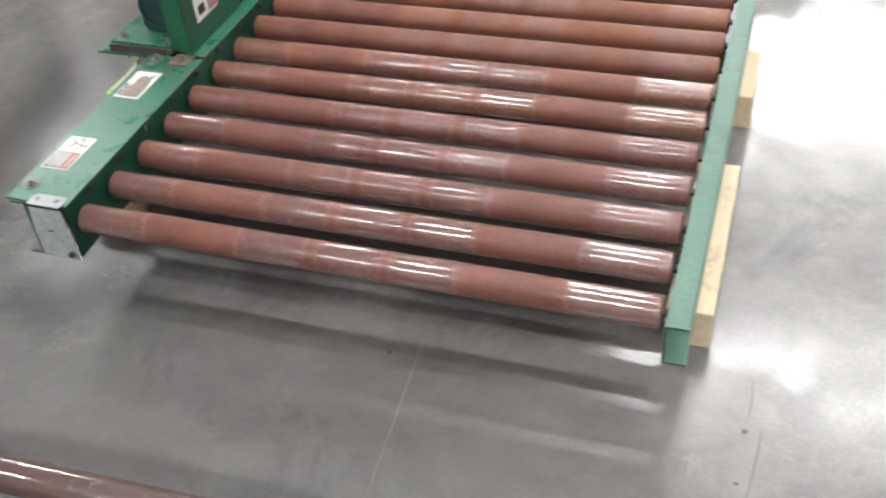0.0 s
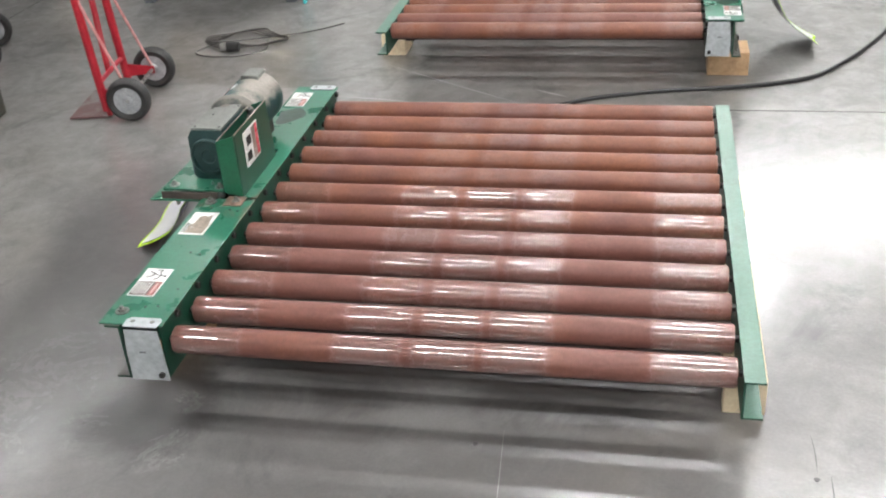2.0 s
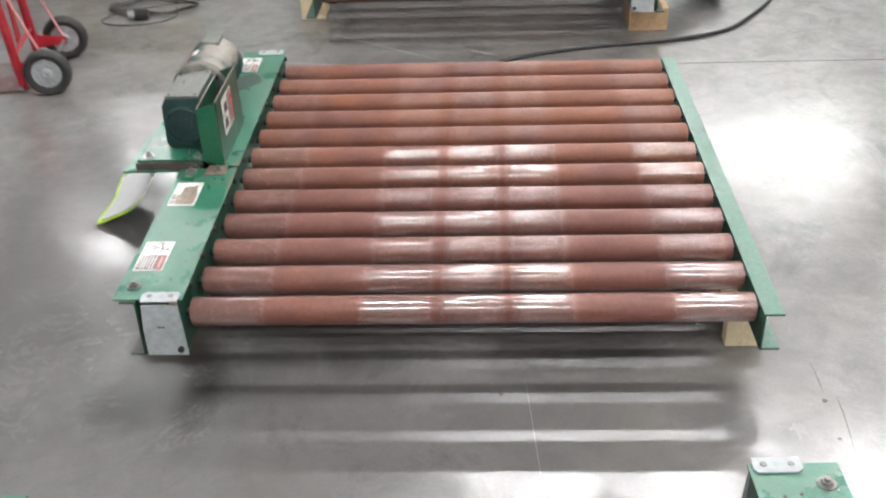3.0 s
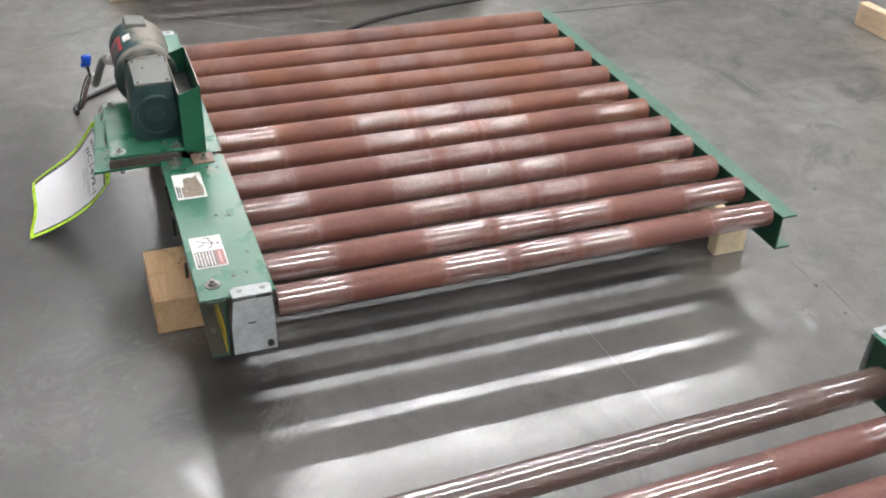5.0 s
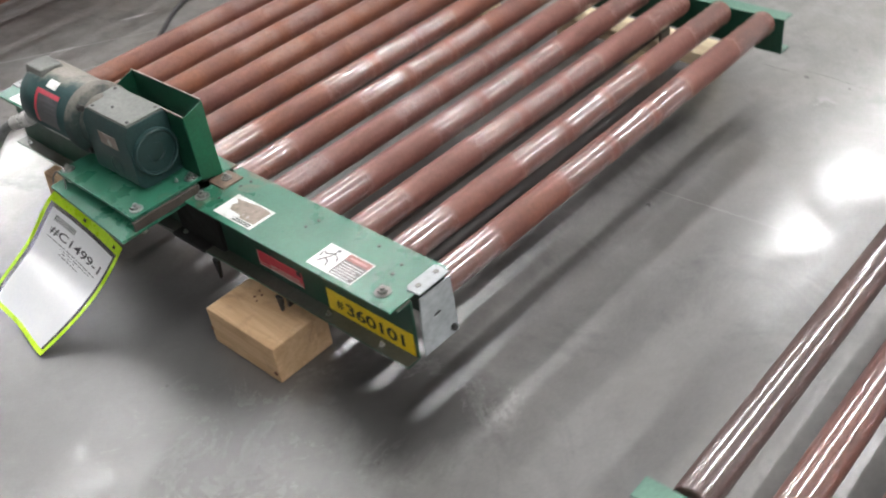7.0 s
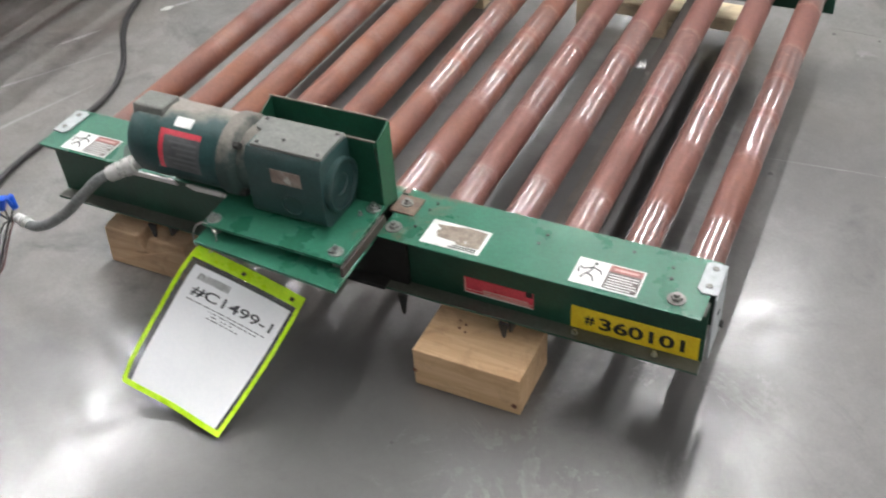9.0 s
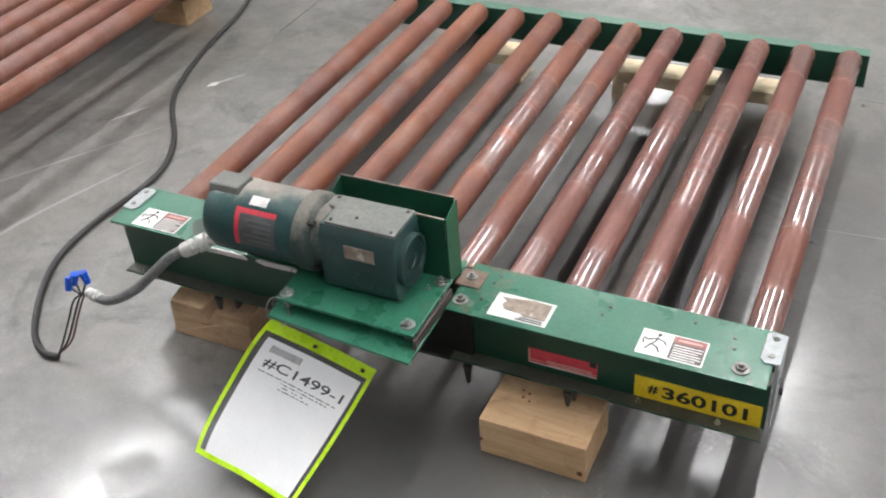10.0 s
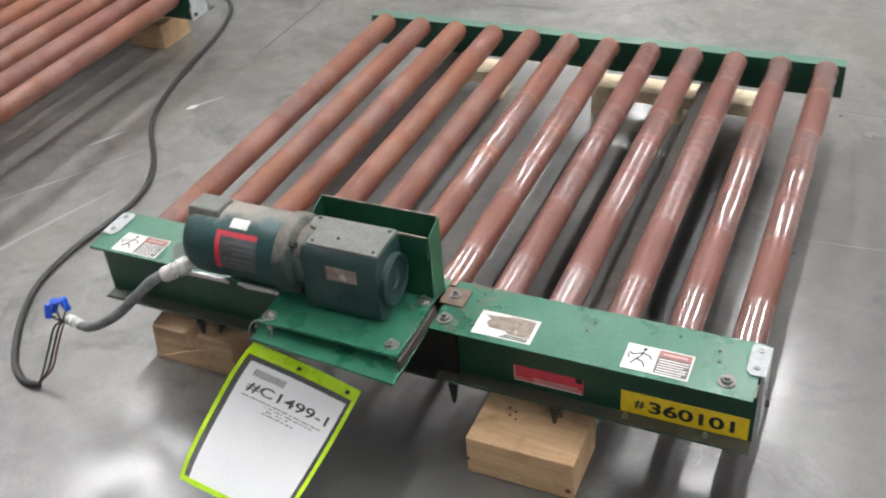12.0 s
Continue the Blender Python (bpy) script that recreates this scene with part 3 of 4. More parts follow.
def ceiling_light():
    lamp = thing("ceiling_light", "white strip light with a lit round diffuser under the roof", "ceiling light", group="strip lights of the hall")
    part("housing", boxes((-1.19, 1.19, -0.09, 0.09, 0.05, 0.10)), LAMP_BODY, lamp, bevel=0.01)
    bm = bmesh.new()
    rod(bm, (-1.19, 0, 0.0), (1.19, 0, 0.0), 0.045, 16)
    part("tube", bm, TUBE, lamp, "lit round diffuser", smooth=True)
    for x in (-0.9, 0.9):
        bm = bmesh.new()
        rod(bm, (x, 0, 0.09), (x, 0, HZ - LAMP_Z), 0.006, 6)
        part("hanger", bm, STEEL, lamp)
        part("tube_holder", boxes((x * 1.31 - 0.012, x * 1.31 + 0.012, -0.05, 0.05, -0.048, 0.052)), LAMP_BODY, lamp)
    return lamp


first = ceiling_light()
for y, x, count in LAMP_ROWS:
    for k in range(count):
        copy_thing(first, pose(x + 2.4 * k, y, LAMP_Z))
for o in (*first.children, first):
    bpy.data.objects.remove(o)

# ---------------------------------------------------------------- roller conveyor
PITCH, COUNT, RADIUS, WIDTH, AXIS = 0.1143, 12, 0.0302, 1.158, 0.212
Y0, Y1, LOW, COVER = -0.045, 1.315, 0.135, 0.266


def bolt(parent, x, y, z, r=0.009, h=0.006, washer=True, name="bolt", material=None):
    bm = bmesh.new()
    if washer:
        rod(bm, (x, y, z), (x, y, z + 0.002), r * 1.6, 20)
    rod(bm, (x, y, z + 0.0015), (x, y, z + h), r, 6, r * 0.92)
    if h > 0.003:
        rod(bm, (x, y, z + h - 0.001), (x, y, z + h + 0.006), r * 0.5, 10)
    return part(name, bm, material or STEEL, parent)


def channel(bm, x_web, out, y0, y1, z0, z1, flange=0.041, thick=0.0045):
    """A C channel with its web at x_web and its flanges pointing to the side of out (-1 or 1)."""
    a, t = x_web, thick * out
    extrude(bm, [(a, z0), (a + flange * out, z0), (a + flange * out, z0 + thick), (a + t, z0 + thick), (a + t, z1 - thick),
                 (a + flange * out, z1 - thick), (a + flange * out, z1), (a, z1)], "y", y0, y1)


def sticker(parent, x0, x1, y0, y1, z, scuffed=False):
    """A warning label: white pictogram half, and a grey half with a red head and lines of white print."""
    ym = y0 + (y1 - y0) * 0.52
    base = part("warning_label", boxes((x0, x1, y0, y1, z, z + 0.0008)), WHITE, parent, "worn white and red warning label")
    if scuffed:
        bm = bmesh.new()
        rim = [(0.014, 0.006), (0.013, 0.046), (0.020, 0.052), (0.022, 0.086), (0.034, 0.093), (0.044, 0.088), (0.052, 0.100), (0.057, 0.062), (0.061, 0.040), (0.058, 0.006)]
        extrude(bm, [(x0 + a, y0 + b) for a, b in rim], "z", z + 0.0007, z + 0.0016)
        part("scuffed_patch", bm, RUBBED, base, "brown rubbed-off patch")
        for k in range(2):
            part("print_line", boxes((x0 + 0.003 + 0.005 * k, x0 + 0.006 + 0.005 * k, y0 + 0.008, ym - 0.006 * k, z + 0.0007, z + 0.0012)), INK, base)
        return
    part("print_panel", boxes((x0 + 0.003, x1 - 0.003, y0 + 0.003, ym, z + 0.0007, z + 0.0011)), LABEL_DARK, base)
    part("print_header", boxes((x1 - 0.0185, x1 - 0.003, y0 + 0.003, ym, z + 0.0010, z + 0.0014)), FADED_RED, base)
    part("print_line", boxes((x1 - 0.014, x1 - 0.009, y0 + 0.010, ym - 0.008, z + 0.0013, z + 0.0016)), PALE_RED, base)
    for k in range(6):
        x = x0 + 0.006 + 0.0062 * k
        part("print_line", boxes((x, x + 0.0021, y0 + 0.006 + 0.007 * (k % 3 == 0), ym - 0.004, z + 0.0010, z + 0.0014)), WHITE, base)
    # plain strokes of the pictogram
    bm = bmesh.new()
    for (ax, ay, bx, by) in ((0.58, 0.50, 0.78, 0.45), (0.58, 0.50, 0.42, 0.62), (0.42, 0.62, 0.22, 0.74), (0.44, 0.60, 0.36, 0.40), (0.36, 0.40, 0.18, 0.30),
                             (0.70, 0.48, 0.62, 0.22), (0.62, 0.22, 0.50, 0.16), (0.70, 0.48, 0.58, 0.76), (0.58, 0.76, 0.66, 0.88), (0.42, 0.84, 0.60, 0.90)):
        p, q = (x0 + ax * (x1 - x0), ym + ay * (y1 - ym)), (x0 + bx * (x1 - x0), ym + by * (y1 - ym))
        rod(bm, (*p, z + 0.0008), (*q, z + 0.0008), 0.0016, 6)
    rod(bm, (x0 + 0.86 * (x1 - x0), ym + 0.44 * (y1 - ym), z + 0.0004), (x0 + 0.86 * (x1 - x0), ym + 0.44 * (y1 - ym), z + 0.0013), 0.0036, 12)
    for v in bm.verts:
        v.co.z = min(v.co.z, z + 0.0013)
    part("pictogram", bm, INK, base)


def roller_mesh(material):
    bm = bmesh.new()
    r = RADIUS
    lathe(bm, [(0.0, r * 0.55), (0.0005, r - 0.004), (0.002, r - 0.0015), (0.006, r), (WIDTH - 0.006, r), (WIDTH - 0.002, r - 0.0015),
               (WIDTH - 0.0005, r - 0.004), (WIDTH, r * 0.55)], 40)
    return mesh_of("roller", bm, material, smooth=True)


def conveyor():
    top = thing("roller_conveyor", "green chain-driven conveyor with brown steel rollers on wood blocks", "conveyor", group="roller conveyors on the floor")
    # far rail, flanges outwards
    bm = bmesh.new()
    channel(bm, 1.167, 1, Y0, Y1, LOW, 0.224)
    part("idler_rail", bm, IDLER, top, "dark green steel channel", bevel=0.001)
    # drive side: two webs, foot flange and covers
    bm = bmesh.new()
    box(bm, -0.0165, -0.012, Y0 + 0.01, Y1 - 0.01, LOW, COVER - 0.002)
    part("inner_web", bm, GREEN_RAIL, top, bevel=0.0008)
    bm = bmesh.new()
    channel(bm, -0.1005, -1, Y0 + 0.004, Y1, LOW - 0.004, COVER - 0.0005, flange=0.034)
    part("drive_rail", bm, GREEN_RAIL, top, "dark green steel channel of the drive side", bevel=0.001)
    part("chain_cover", boxes((-0.148, -0.004, Y0 + 0.008, 0.532, COVER, COVER + 0.003)), GREEN, top, "green painted sheet cover", bevel=0.0008)
    bm = bmesh.new()
    extrude(bm, [(-0.136, Y1), (-0.004, Y1), (-0.004, 0.545), (-0.044, 0.545), (-0.044, 0.84), (-0.14, 0.84)], "z", COVER, COVER + 0.003)
    part("chain_cover", bm, GREEN, top, "green painted sheet cover with worn edge", bevel=0.0008)
    # bright colour paints the light this edge catches, on top of bare steel
    for a, b in ((0.845, 0.945), (0.965, 1.10)):
        bm = bmesh.new()
        extrude(bm, [(a, COVER - 0.006), (b - 0.02, COVER - 0.008), (b, COVER - 0.001), (b - 0.01, COVER + 0.0035), (a + 0.01, COVER + 0.0035)], "x", -0.1440, -0.1395)
        part("cover_lip", bm, BRIGHT, top, "bare scraped steel edge", bevel=0.0006)
    # black filler standing for the shade inside the chain box
    part("dark_recess", boxes((-0.093, -0.02, 0.537, 0.98, LOW + 0.02, COVER - 0.03)), RECESS_BLACK, top, "black filler for the shaded chain box")
    # end plates with a bent tab on the cover
    for y, s in ((Y0, 1), (Y1, -1)):
        bm = bmesh.new()
        extrude(bm, [(-0.094, LOW), (-0.008, LOW), (-0.010, 0.2), (-0.013, 0.262), (-0.088, 0.262), (-0.094, 0.2)], "y", y, y - 0.003 * s)
        plate = part("end_plate", bm, GREY_PLATE, top, "light grey primed end plate", bevel=0.001)
        bm = bmesh.new()
        extrude(bm, [(-0.088, y - 0.003 * s), (-0.013, y - 0.003 * s), (-0.010, y + 0.022 * s), (-0.016, y + 0.031 * s), (-0.08, y + 0.031 * s), (-0.09, y + 0.023 * s)],
                "z", COVER + 0.0035, COVER + 0.0065)
        part("tab", bm, GREY_PLATE, plate, bevel=0.001)
        bolt(plate, -0.028, y + 0.014 * s, COVER + 0.0065, 0.0062, 0.0022, False, material=DULL_STEEL)
        bolt(plate, -0.072, y + 0.014 * s, COVER + 0.0065, 0.0062, 0.0022, False, material=DULL_STEEL)
        bm = bmesh.new()
        rod(bm, (-0.022, y - 0.003 * s, 0.152), (-0.022, y - 0.010 * s, 0.152), 0.007, 6)
        part("bolt", bm, DARK_STEEL, plate)
        bm = boxes((-0.062, -0.048, y - 0.0045 * s, y - 0.002 * s, 0.206, 0.2085)) if s > 0 else boxes((-0.062, -0.048, y + 0.002, y + 0.0045, 0.206, 0.2085))
        part("slot", bm, DARK_STEEL, plate)
    # cross ties under the rollers
    for y in (0.292, 1.035):
        bm = bmesh.new()
        extrude(bm, [(y - 0.003, 0.102), (y + 0.003, 0.102), (y + 0.003, LOW - 0.006), (y + 0.022, LOW - 0.006), (y + 0.022, LOW - 0.001), (y - 0.022, LOW - 0.001), (y - 0.022, LOW - 0.006), (y - 0.003, LOW - 0.006)], "x", -0.128, 1.20)
        box(bm, 1.13, 1.17, y - 0.028, y - 0.021, 0.0887, LOW - 0.005)
        part("cross_tie", bm, TIE, top, "dark steel tee tying the rails")
    # pointed lugs hanging from the foot flange
    for y, tip in ((0.298, 0.089), (0.497, 0.077), (1.068, 0.091)):
        bm = bmesh.new()
        extrude(bm, [(y - 0.008, LOW - 0.0045), (y + 0.011, LOW - 0.0045), (y + 0.004, tip + 0.009), (y - 0.001, tip + 0.007)], "x", -0.141, -0.1345)
        part("lug", bm, DARK_STEEL, top, "pointed dark steel lug", bevel=0.0006)
    # rollers with their axles
    tube, rusty, dull, matte, orange = (roller_mesh(m) for m in (ROLLER, ROLLER_RUSTY, ROLLER_DULL, ROLLER_MATTE, ROLLER_ORANGE))
    coats = (tube, tube, dull, tube, dull, orange, orange, rusty, matte, rusty, matte, rusty)
    bm = bmesh.new()
    rod(bm, (-0.0125, 0, 0), (1.1675, 0, 0), 0.0085, 6)
    axle = mesh_of("axle", bm, DARK_STEEL)
    bm = bmesh.new()
    rod(bm, (-0.0125, 0, 0), (-0.004, 0, 0), 0.008, 6)
    nut = mesh_of("nut", bm, DARK_STEEL)
    bm = bmesh.new()
    rod(bm, (1.1710, 0, 0), (1.178, 0, 0), 0.007, 6)
    head = mesh_of("axle_nut", bm, STEEL)
    for k in range(COUNT):
        roll = new("roller", coats[k])
        roll.parent, roll.location = top, (0, k * PITCH, AXIS)
        for name, me, dy, dz in (("axle", axle, 0, 0), ("web_nut", nut, 0.043, 0.036), ("axle_nut", head, 0, 0)):
            o = new(name, me)
            o.parent, o.location = roll, (0, dy, dz)
    # bolts
    for x, y in ((-0.116, 0.01), (-0.116, 0.514)):
        bolt(top, x, y, COVER + 0.003, 0.0095, 0.007, material=DULL_STEEL)
    for x, y in ((-0.045, 0.035), (-0.072, 0.03), (-0.030, 0.105), (-0.040, 0.255), (-0.066, 0.262), (-0.028, 0.47), (-0.050, 0.475), (-0.1, 0.48)):
        bm = bmesh.new()
        rod(bm, (x, y, COVER + 0.003), (x, y, COVER + 0.0042), 0.003, 10)
        part("rivet", bm, DARK_STEEL, top)
    for y in (0.035, 0.175, 0.62, 0.94, 1.27):
        bolt(top, -0.121, y, LOW + 0.0005, 0.006, 0.004, False)
    # oily patch on the far cover
    bm = bmesh.new()
    rim = [(-0.088 + (0.040 + 0.008 * math.sin(3 * a + 1)) * math.cos(a), 1.075 + (0.060 + 0.012 * math.sin(2 * a)) * math.sin(a)) for a in (2 * math.pi * k / 22 for k in range(22))]
    extrude(bm, rim, "z", COVER + 0.0029, COVER + 0.0034)
    part("oil_stain", bm, OIL, top, "dark oily stain")
    # motor base: two plates one above the other, with jacking bolts
    bm = bmesh.new()
    extrude(bm, [(-0.256, 0.541), (-0.0905, 0.541), (-0.0905, 0.80), (-0.046, 0.80), (-0.046, 0.832), (-0.250, 0.826)], "z", 0.284, 0.290)
    part("motor_plate", bm, GREEN, top, "green adjustable motor base plate", bevel=0.0012)
    bm = bmesh.new()
    extrude(bm, [(-0.295, 0.532), (-0.1055, 0.536), (-0.1055, 0.84), (-0.272, 0.834)], "z", 0.257, 0.263)
    part("bracket_plate", bm, GREEN, top, "green lower bracket plate", bevel=0.0012)
    part("bracket_edge", boxes((-0.26, -0.107, 0.5345, 0.5405, 0.2635, 0.2835)), TIE, top, "grimy brown edge bar between the plates", bevel=0.001)
    for x, y in ((-0.232, 0.562), (-0.105, 0.557), (-0.232, 0.811), (-0.075, 0.818)):
        b = bolt(top, x, y, 0.290, 0.0085, 0.007, name="jack_bolt")
        bm = bmesh.new()
        rod(bm, (x, y, 0.235 if x < -0.11 else 0.264), (x, y, 0.2845), 0.006, 10)
        rod(bm, (x, y, 0.2635), (x, y, 0.272), 0.0105, 6)
        if x < -0.11:
            rod(bm, (x, y, 0.249), (x, y, 0.2565), 0.0105, 6)
        part("stud", bm, STEEL, b)
    bolt(top, -0.130, 0.571, 0.290, 0.005, 0.004, False)
    # black boxes laid over web and flange, for the shade in the opening
    part("chain_box_mouth", boxes((-0.114, -0.1, 0.497, 0.645, LOW - 0.002, COVER - 0.002), (-0.1385, -0.1, 0.535, 0.645, LOW - 0.0045, LOW + 0.004)), RECESS_BLACK, top, "black boxes standing for the shaded chain box opening", bevel=0.002)
    # open-topped sprocket guard
    guard_low, guard_high = COVER + 0.0032, 0.438
    bm = bmesh.new()
    extrude(bm, [(0.546, guard_low), (0.80, guard_low), (0.785, guard_high), (0.552, guard_high)], "x", -0.041, -0.039)
    guard = part("sprocket_guard", bm, GUARD, top, "green open-topped sheet metal sprocket guard")
    low, side = guard_low + 0.012, [(-0.089, guard_low + 0.012), (-0.041, guard_low), (-0.041, guard_high), (-0.089, guard_high - 0.016)]
    bm = bmesh.new()
    extrude(bm, [(0.547, low), (0.786, low), (0.786, guard_high - 0.016), (0.552, guard_high - 0.016)], "x", -0.089, -0.087)
    part("outer_panel", bm, GUARD, guard)
    bm = bmesh.new()
    extrude(bm, side, "y", 0.545, 0.547)
    part("end_panel", bm, GUARD_CLEAN, guard, "cleaner green end panel")
    bm = bmesh.new()
    extrude(bm, side, "y", 0.783, 0.785)
    part("end_panel", bm, GUARD, guard)
    part("worn_edge", boxes((-0.0895, -0.0865, 0.550, 0.786, guard_high - 0.0175, guard_high - 0.0145)), RIM, guard, "scraped bare edge")
    part("worn_edge", boxes((-0.0415, -0.0385, 0.550, 0.787, guard_high - 0.001, guard_high + 0.0015)), RIM, guard, "scraped bare edge")
    splice = part("splice_plate", boxes((-0.078, -0.028, 0.494, 0.5425, COVER + 0.0032, COVER + 0.0062)), RUSTY, top, "rusty brown splice plate", bevel=0.001)
    bolt(splice, -0.05, 0.52, COVER + 0.0062, 0.007, 0.005, True, material=DULL_STEEL)
    # dark block filling the guard, for the shade under its open top
    part("sprocket_grease", boxes((-0.086, -0.042, 0.549, 0.781, guard_low + 0.001, 0.375)), DARK_STEEL, guard, "dark block for the shaded inside of the guard", bevel=0.004)
    base = part("guard_label", boxes((-0.0388, -0.038, 0.60, 0.70, 0.325, 0.42)), WHITE, top, "worn white and red warning label")
    part("print_panel", boxes((-0.0385, -0.0374, 0.655, 0.695, 0.33, 0.415)), LABEL_GREY, base)
    part("print_header", boxes((-0.0385, -0.0370, 0.68, 0.695, 0.33, 0.415)), LABEL_RED, base)
    part("pictogram", boxes((-0.0385, -0.0374, 0.612, 0.642, 0.338, 0.362), (-0.0385, -0.0374, 0.618, 0.648, 0.378, 0.402)), INK, base)
    # gearbox
    gz = 0.2905
    bm = bmesh.new()
    low = [(-0.172 - 0.020 * math.sin(a), gz + 0.020 - 0.020 * math.cos(a)) for a in (math.pi / 2 * k / 6 for k in range(7))]
    extrude(bm, [(-0.094, gz)] + low + [(-0.190, 0.408), (-0.178, 0.428), (-0.094, 0.428), (-0.090, 0.415), (-0.090, gz + 0.004)], "y", 0.600, 0.752)
    gear = part("gearbox", bm, TEAL_CLEAN, top, "dusty dark teal right-angle gearbox", bevel=0.005, smooth=True)
    bm = bmesh.new()
    extrude(bm, [(-0.178, 0.346), (-0.186, 0.380), (-0.172, 0.416), (-0.104, 0.416), (-0.094, 0.400), (-0.094, 0.340)], "y", 0.750, 0.790)
    part("neck", bm, DUST, gear, "dusty neck between gearbox and motor", bevel=0.005, smooth=True)
    bm = bmesh.new()
    extrude(bm, [(-0.178, 0.602), (-0.094, 0.602), (-0.094, 0.757), (-0.100, 0.764), (-0.122, 0.764), (-0.130, 0.757), (-0.134, 0.745), (-0.178, 0.742)], "z", 0.428, 0.434)
    lid = part("lid", bm, COVER_PLATE, gear, "flat grey cover plate with screws", bevel=0.002)
    for x, y in ((-0.169, 0.612), (-0.103, 0.612), (-0.169, 0.732), (-0.103, 0.752), (-0.150, 0.69)):
        bm = bmesh.new()
        rod(bm, (x, y, 0.434), (x, y, 0.4355), 0.0035, 10)
        part("screw", bm, DARK_STEEL, lid)
    bm = bmesh.new()
    turn = pose(-0.138, 0.600, 0.358, 0, 0, -90)
    lathe(bm, [(-0.001, 0.049), (0.010, 0.049), (0.012, 0.046), (0.011, 0.043), (0.005, 0.041), (0.006, 0.020), (0.003, 0.018), (0.003, 0.004)], 40, turn)
    part("end_cap", bm, TEAL_CLEAN, gear, "round bearing cap", smooth=True)
    bm = bmesh.new()
    lathe(bm, [(-0.012, 0.022), (0.004, 0.022), (0.005, 0.018), (0.001, 0.015), (0.001, 0.005)], 28, pose(-0.188, 0.665, 0.330, 0, 0, 180))
    part("plug", bm, TEAL_CLEAN, gear, smooth=True)
    part("gear_label", boxes((-0.1915, -0.1898, 0.640, 0.700, 0.372, 0.400)), LABEL_GREY, gear, "faded rating label")
    # flange, motor body and fan cover, along y
    mx, mz = -0.136, 0.372
    turn = pose(mx, 0.0, mz, 0, 0, 90)
    bm = bmesh.new()
    lathe(bm, [(0.744, 0.050), (0.750, 0.056), (0.768, 0.060), (0.774, 0.072), (0.779, 0.0755), (0.800, 0.0755), (0.804, 0.070)], 44, turn)
    flange = part("flange", bm, DUST, top, "dust-caked adapter flange", smooth=True)
    for a in (-50, 40, 130, 220):
        bm = bmesh.new()
        x, z = mx - 0.066 * math.sin(radians(a)), mz + 0.066 * math.cos(radians(a))
        rod(bm, (x, 0.762, z), (x, 0.776, z), 0.007, 6)
        part("flange_bolt", bm, DARK_STEEL, flange)
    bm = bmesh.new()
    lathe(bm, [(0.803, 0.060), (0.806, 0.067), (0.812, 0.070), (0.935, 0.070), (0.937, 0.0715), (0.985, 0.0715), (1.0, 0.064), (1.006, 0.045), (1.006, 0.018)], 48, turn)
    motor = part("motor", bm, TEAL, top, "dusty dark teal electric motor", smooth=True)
    bm = bmesh.new()
    extrude(bm, [(-0.168, 0.424), (-0.112, 0.424), (-0.112, 0.448), (-0.162, 0.451)], "y", 0.932, 0.998)
    part("terminal_box", bm, COVER_PLATE, motor, "dust-covered terminal box", bevel=0.004)
    part("motor_foot", boxes((-0.132, -0.10, 0.82, 0.97, COVER + 0.003, mz - 0.06)), DARK_STEEL, motor, bevel=0.003)
    part("shim", boxes((-0.142, -0.115, 0.785, 0.84, COVER + 0.0032, COVER + 0.04)), DARK_STEEL, motor, bevel=0.003)

    def wrap(name, y0, y1, a0, a1, material, lift, parent, label=""):
        """A label wrapped round the motor; angles from straight up towards the outer side."""
        b, n = bmesh.new(), 10
        r = 0.0702 + lift
        rows = [[b.verts.new((mx - r * math.sin(radians(a0 + (a1 - a0) * k / n)), y, mz + r * math.cos(radians(a0 + (a1 - a0) * k / n)))) for y in (y0, y1)] for k in range(n + 1)]
        for p, q in zip(rows, rows[1:]):
            b.faces.new((p[0], q[0], q[1], p[1]))
        return part(name, b, material, parent, label, smooth=True)

    plate = wrap("rating_plate", 0.838, 0.925, 40, 100, surface("grey_rating_plate", (0.05, 0.055, 0.06), (0.085, 0.09, 0.095), (0.35, 0.5), 30), 0.0008, motor, "dark rating plate in a red frame")
    wrap("frame_bar", 0.838, 0.925, 40, 48, LABEL_RED, 0.0014, plate, "red frame of the rating plate")
    wrap("frame_bar", 0.915, 0.925, 40, 100, LABEL_RED, 0.0016, plate, "red frame of the rating plate")
    for k in range(5):
        wrap("print_line", 0.845, 0.905 - 0.01 * (k % 3), 55 + 8 * k, 58 + 8 * k, FAINT_INK, 0.0013, plate)
    wrap("tape_label", 0.865, 0.902, 18, 34, WHITE, 0.001, motor, "blank white label")
    # safety labels on the covers
    sticker(top, -0.136, -0.073, 0.070, 0.184, COVER + 0.003)
    sticker(top, -0.134, -0.070, 0.345, 0.456, COVER + 0.003, True)
    sticker(top, -0.130, -0.070, 1.152, 1.262, COVER + 0.003)
    red = part("red_label", boxes((-0.1062, -0.1049, 0.256, 0.388, 0.150, 0.186)), LABEL_RED, top, "red label with two lines of print")
    part("edge_line", boxes((-0.1067, -0.1060, 0.257, 0.387, 0.1505, 0.1525)), WHITE, red)
    part("edge_line", boxes((-0.1067, -0.1060, 0.257, 0.387, 0.1575, 0.1590)), PALE_RED, red)
    part("edge_line", boxes((-0.1067, -0.1060, 0.385, 0.3875, 0.1530, 0.1850)), PALE_RED, red)
    part("print_line", boxes((-0.1067, -0.1060, 0.266, 0.352, 0.161, 0.1645)), PALE_RED, red)
    part("print_line", boxes((-0.1067, -0.1060, 0.262, 0.350, 0.154, 0.1562)), PALE_RED, red)
    part("grime_spot", boxes((-0.1067, -0.1060, 0.258, 0.270, 0.176, 0.187)), DARK_STEEL, red, "dark smear")
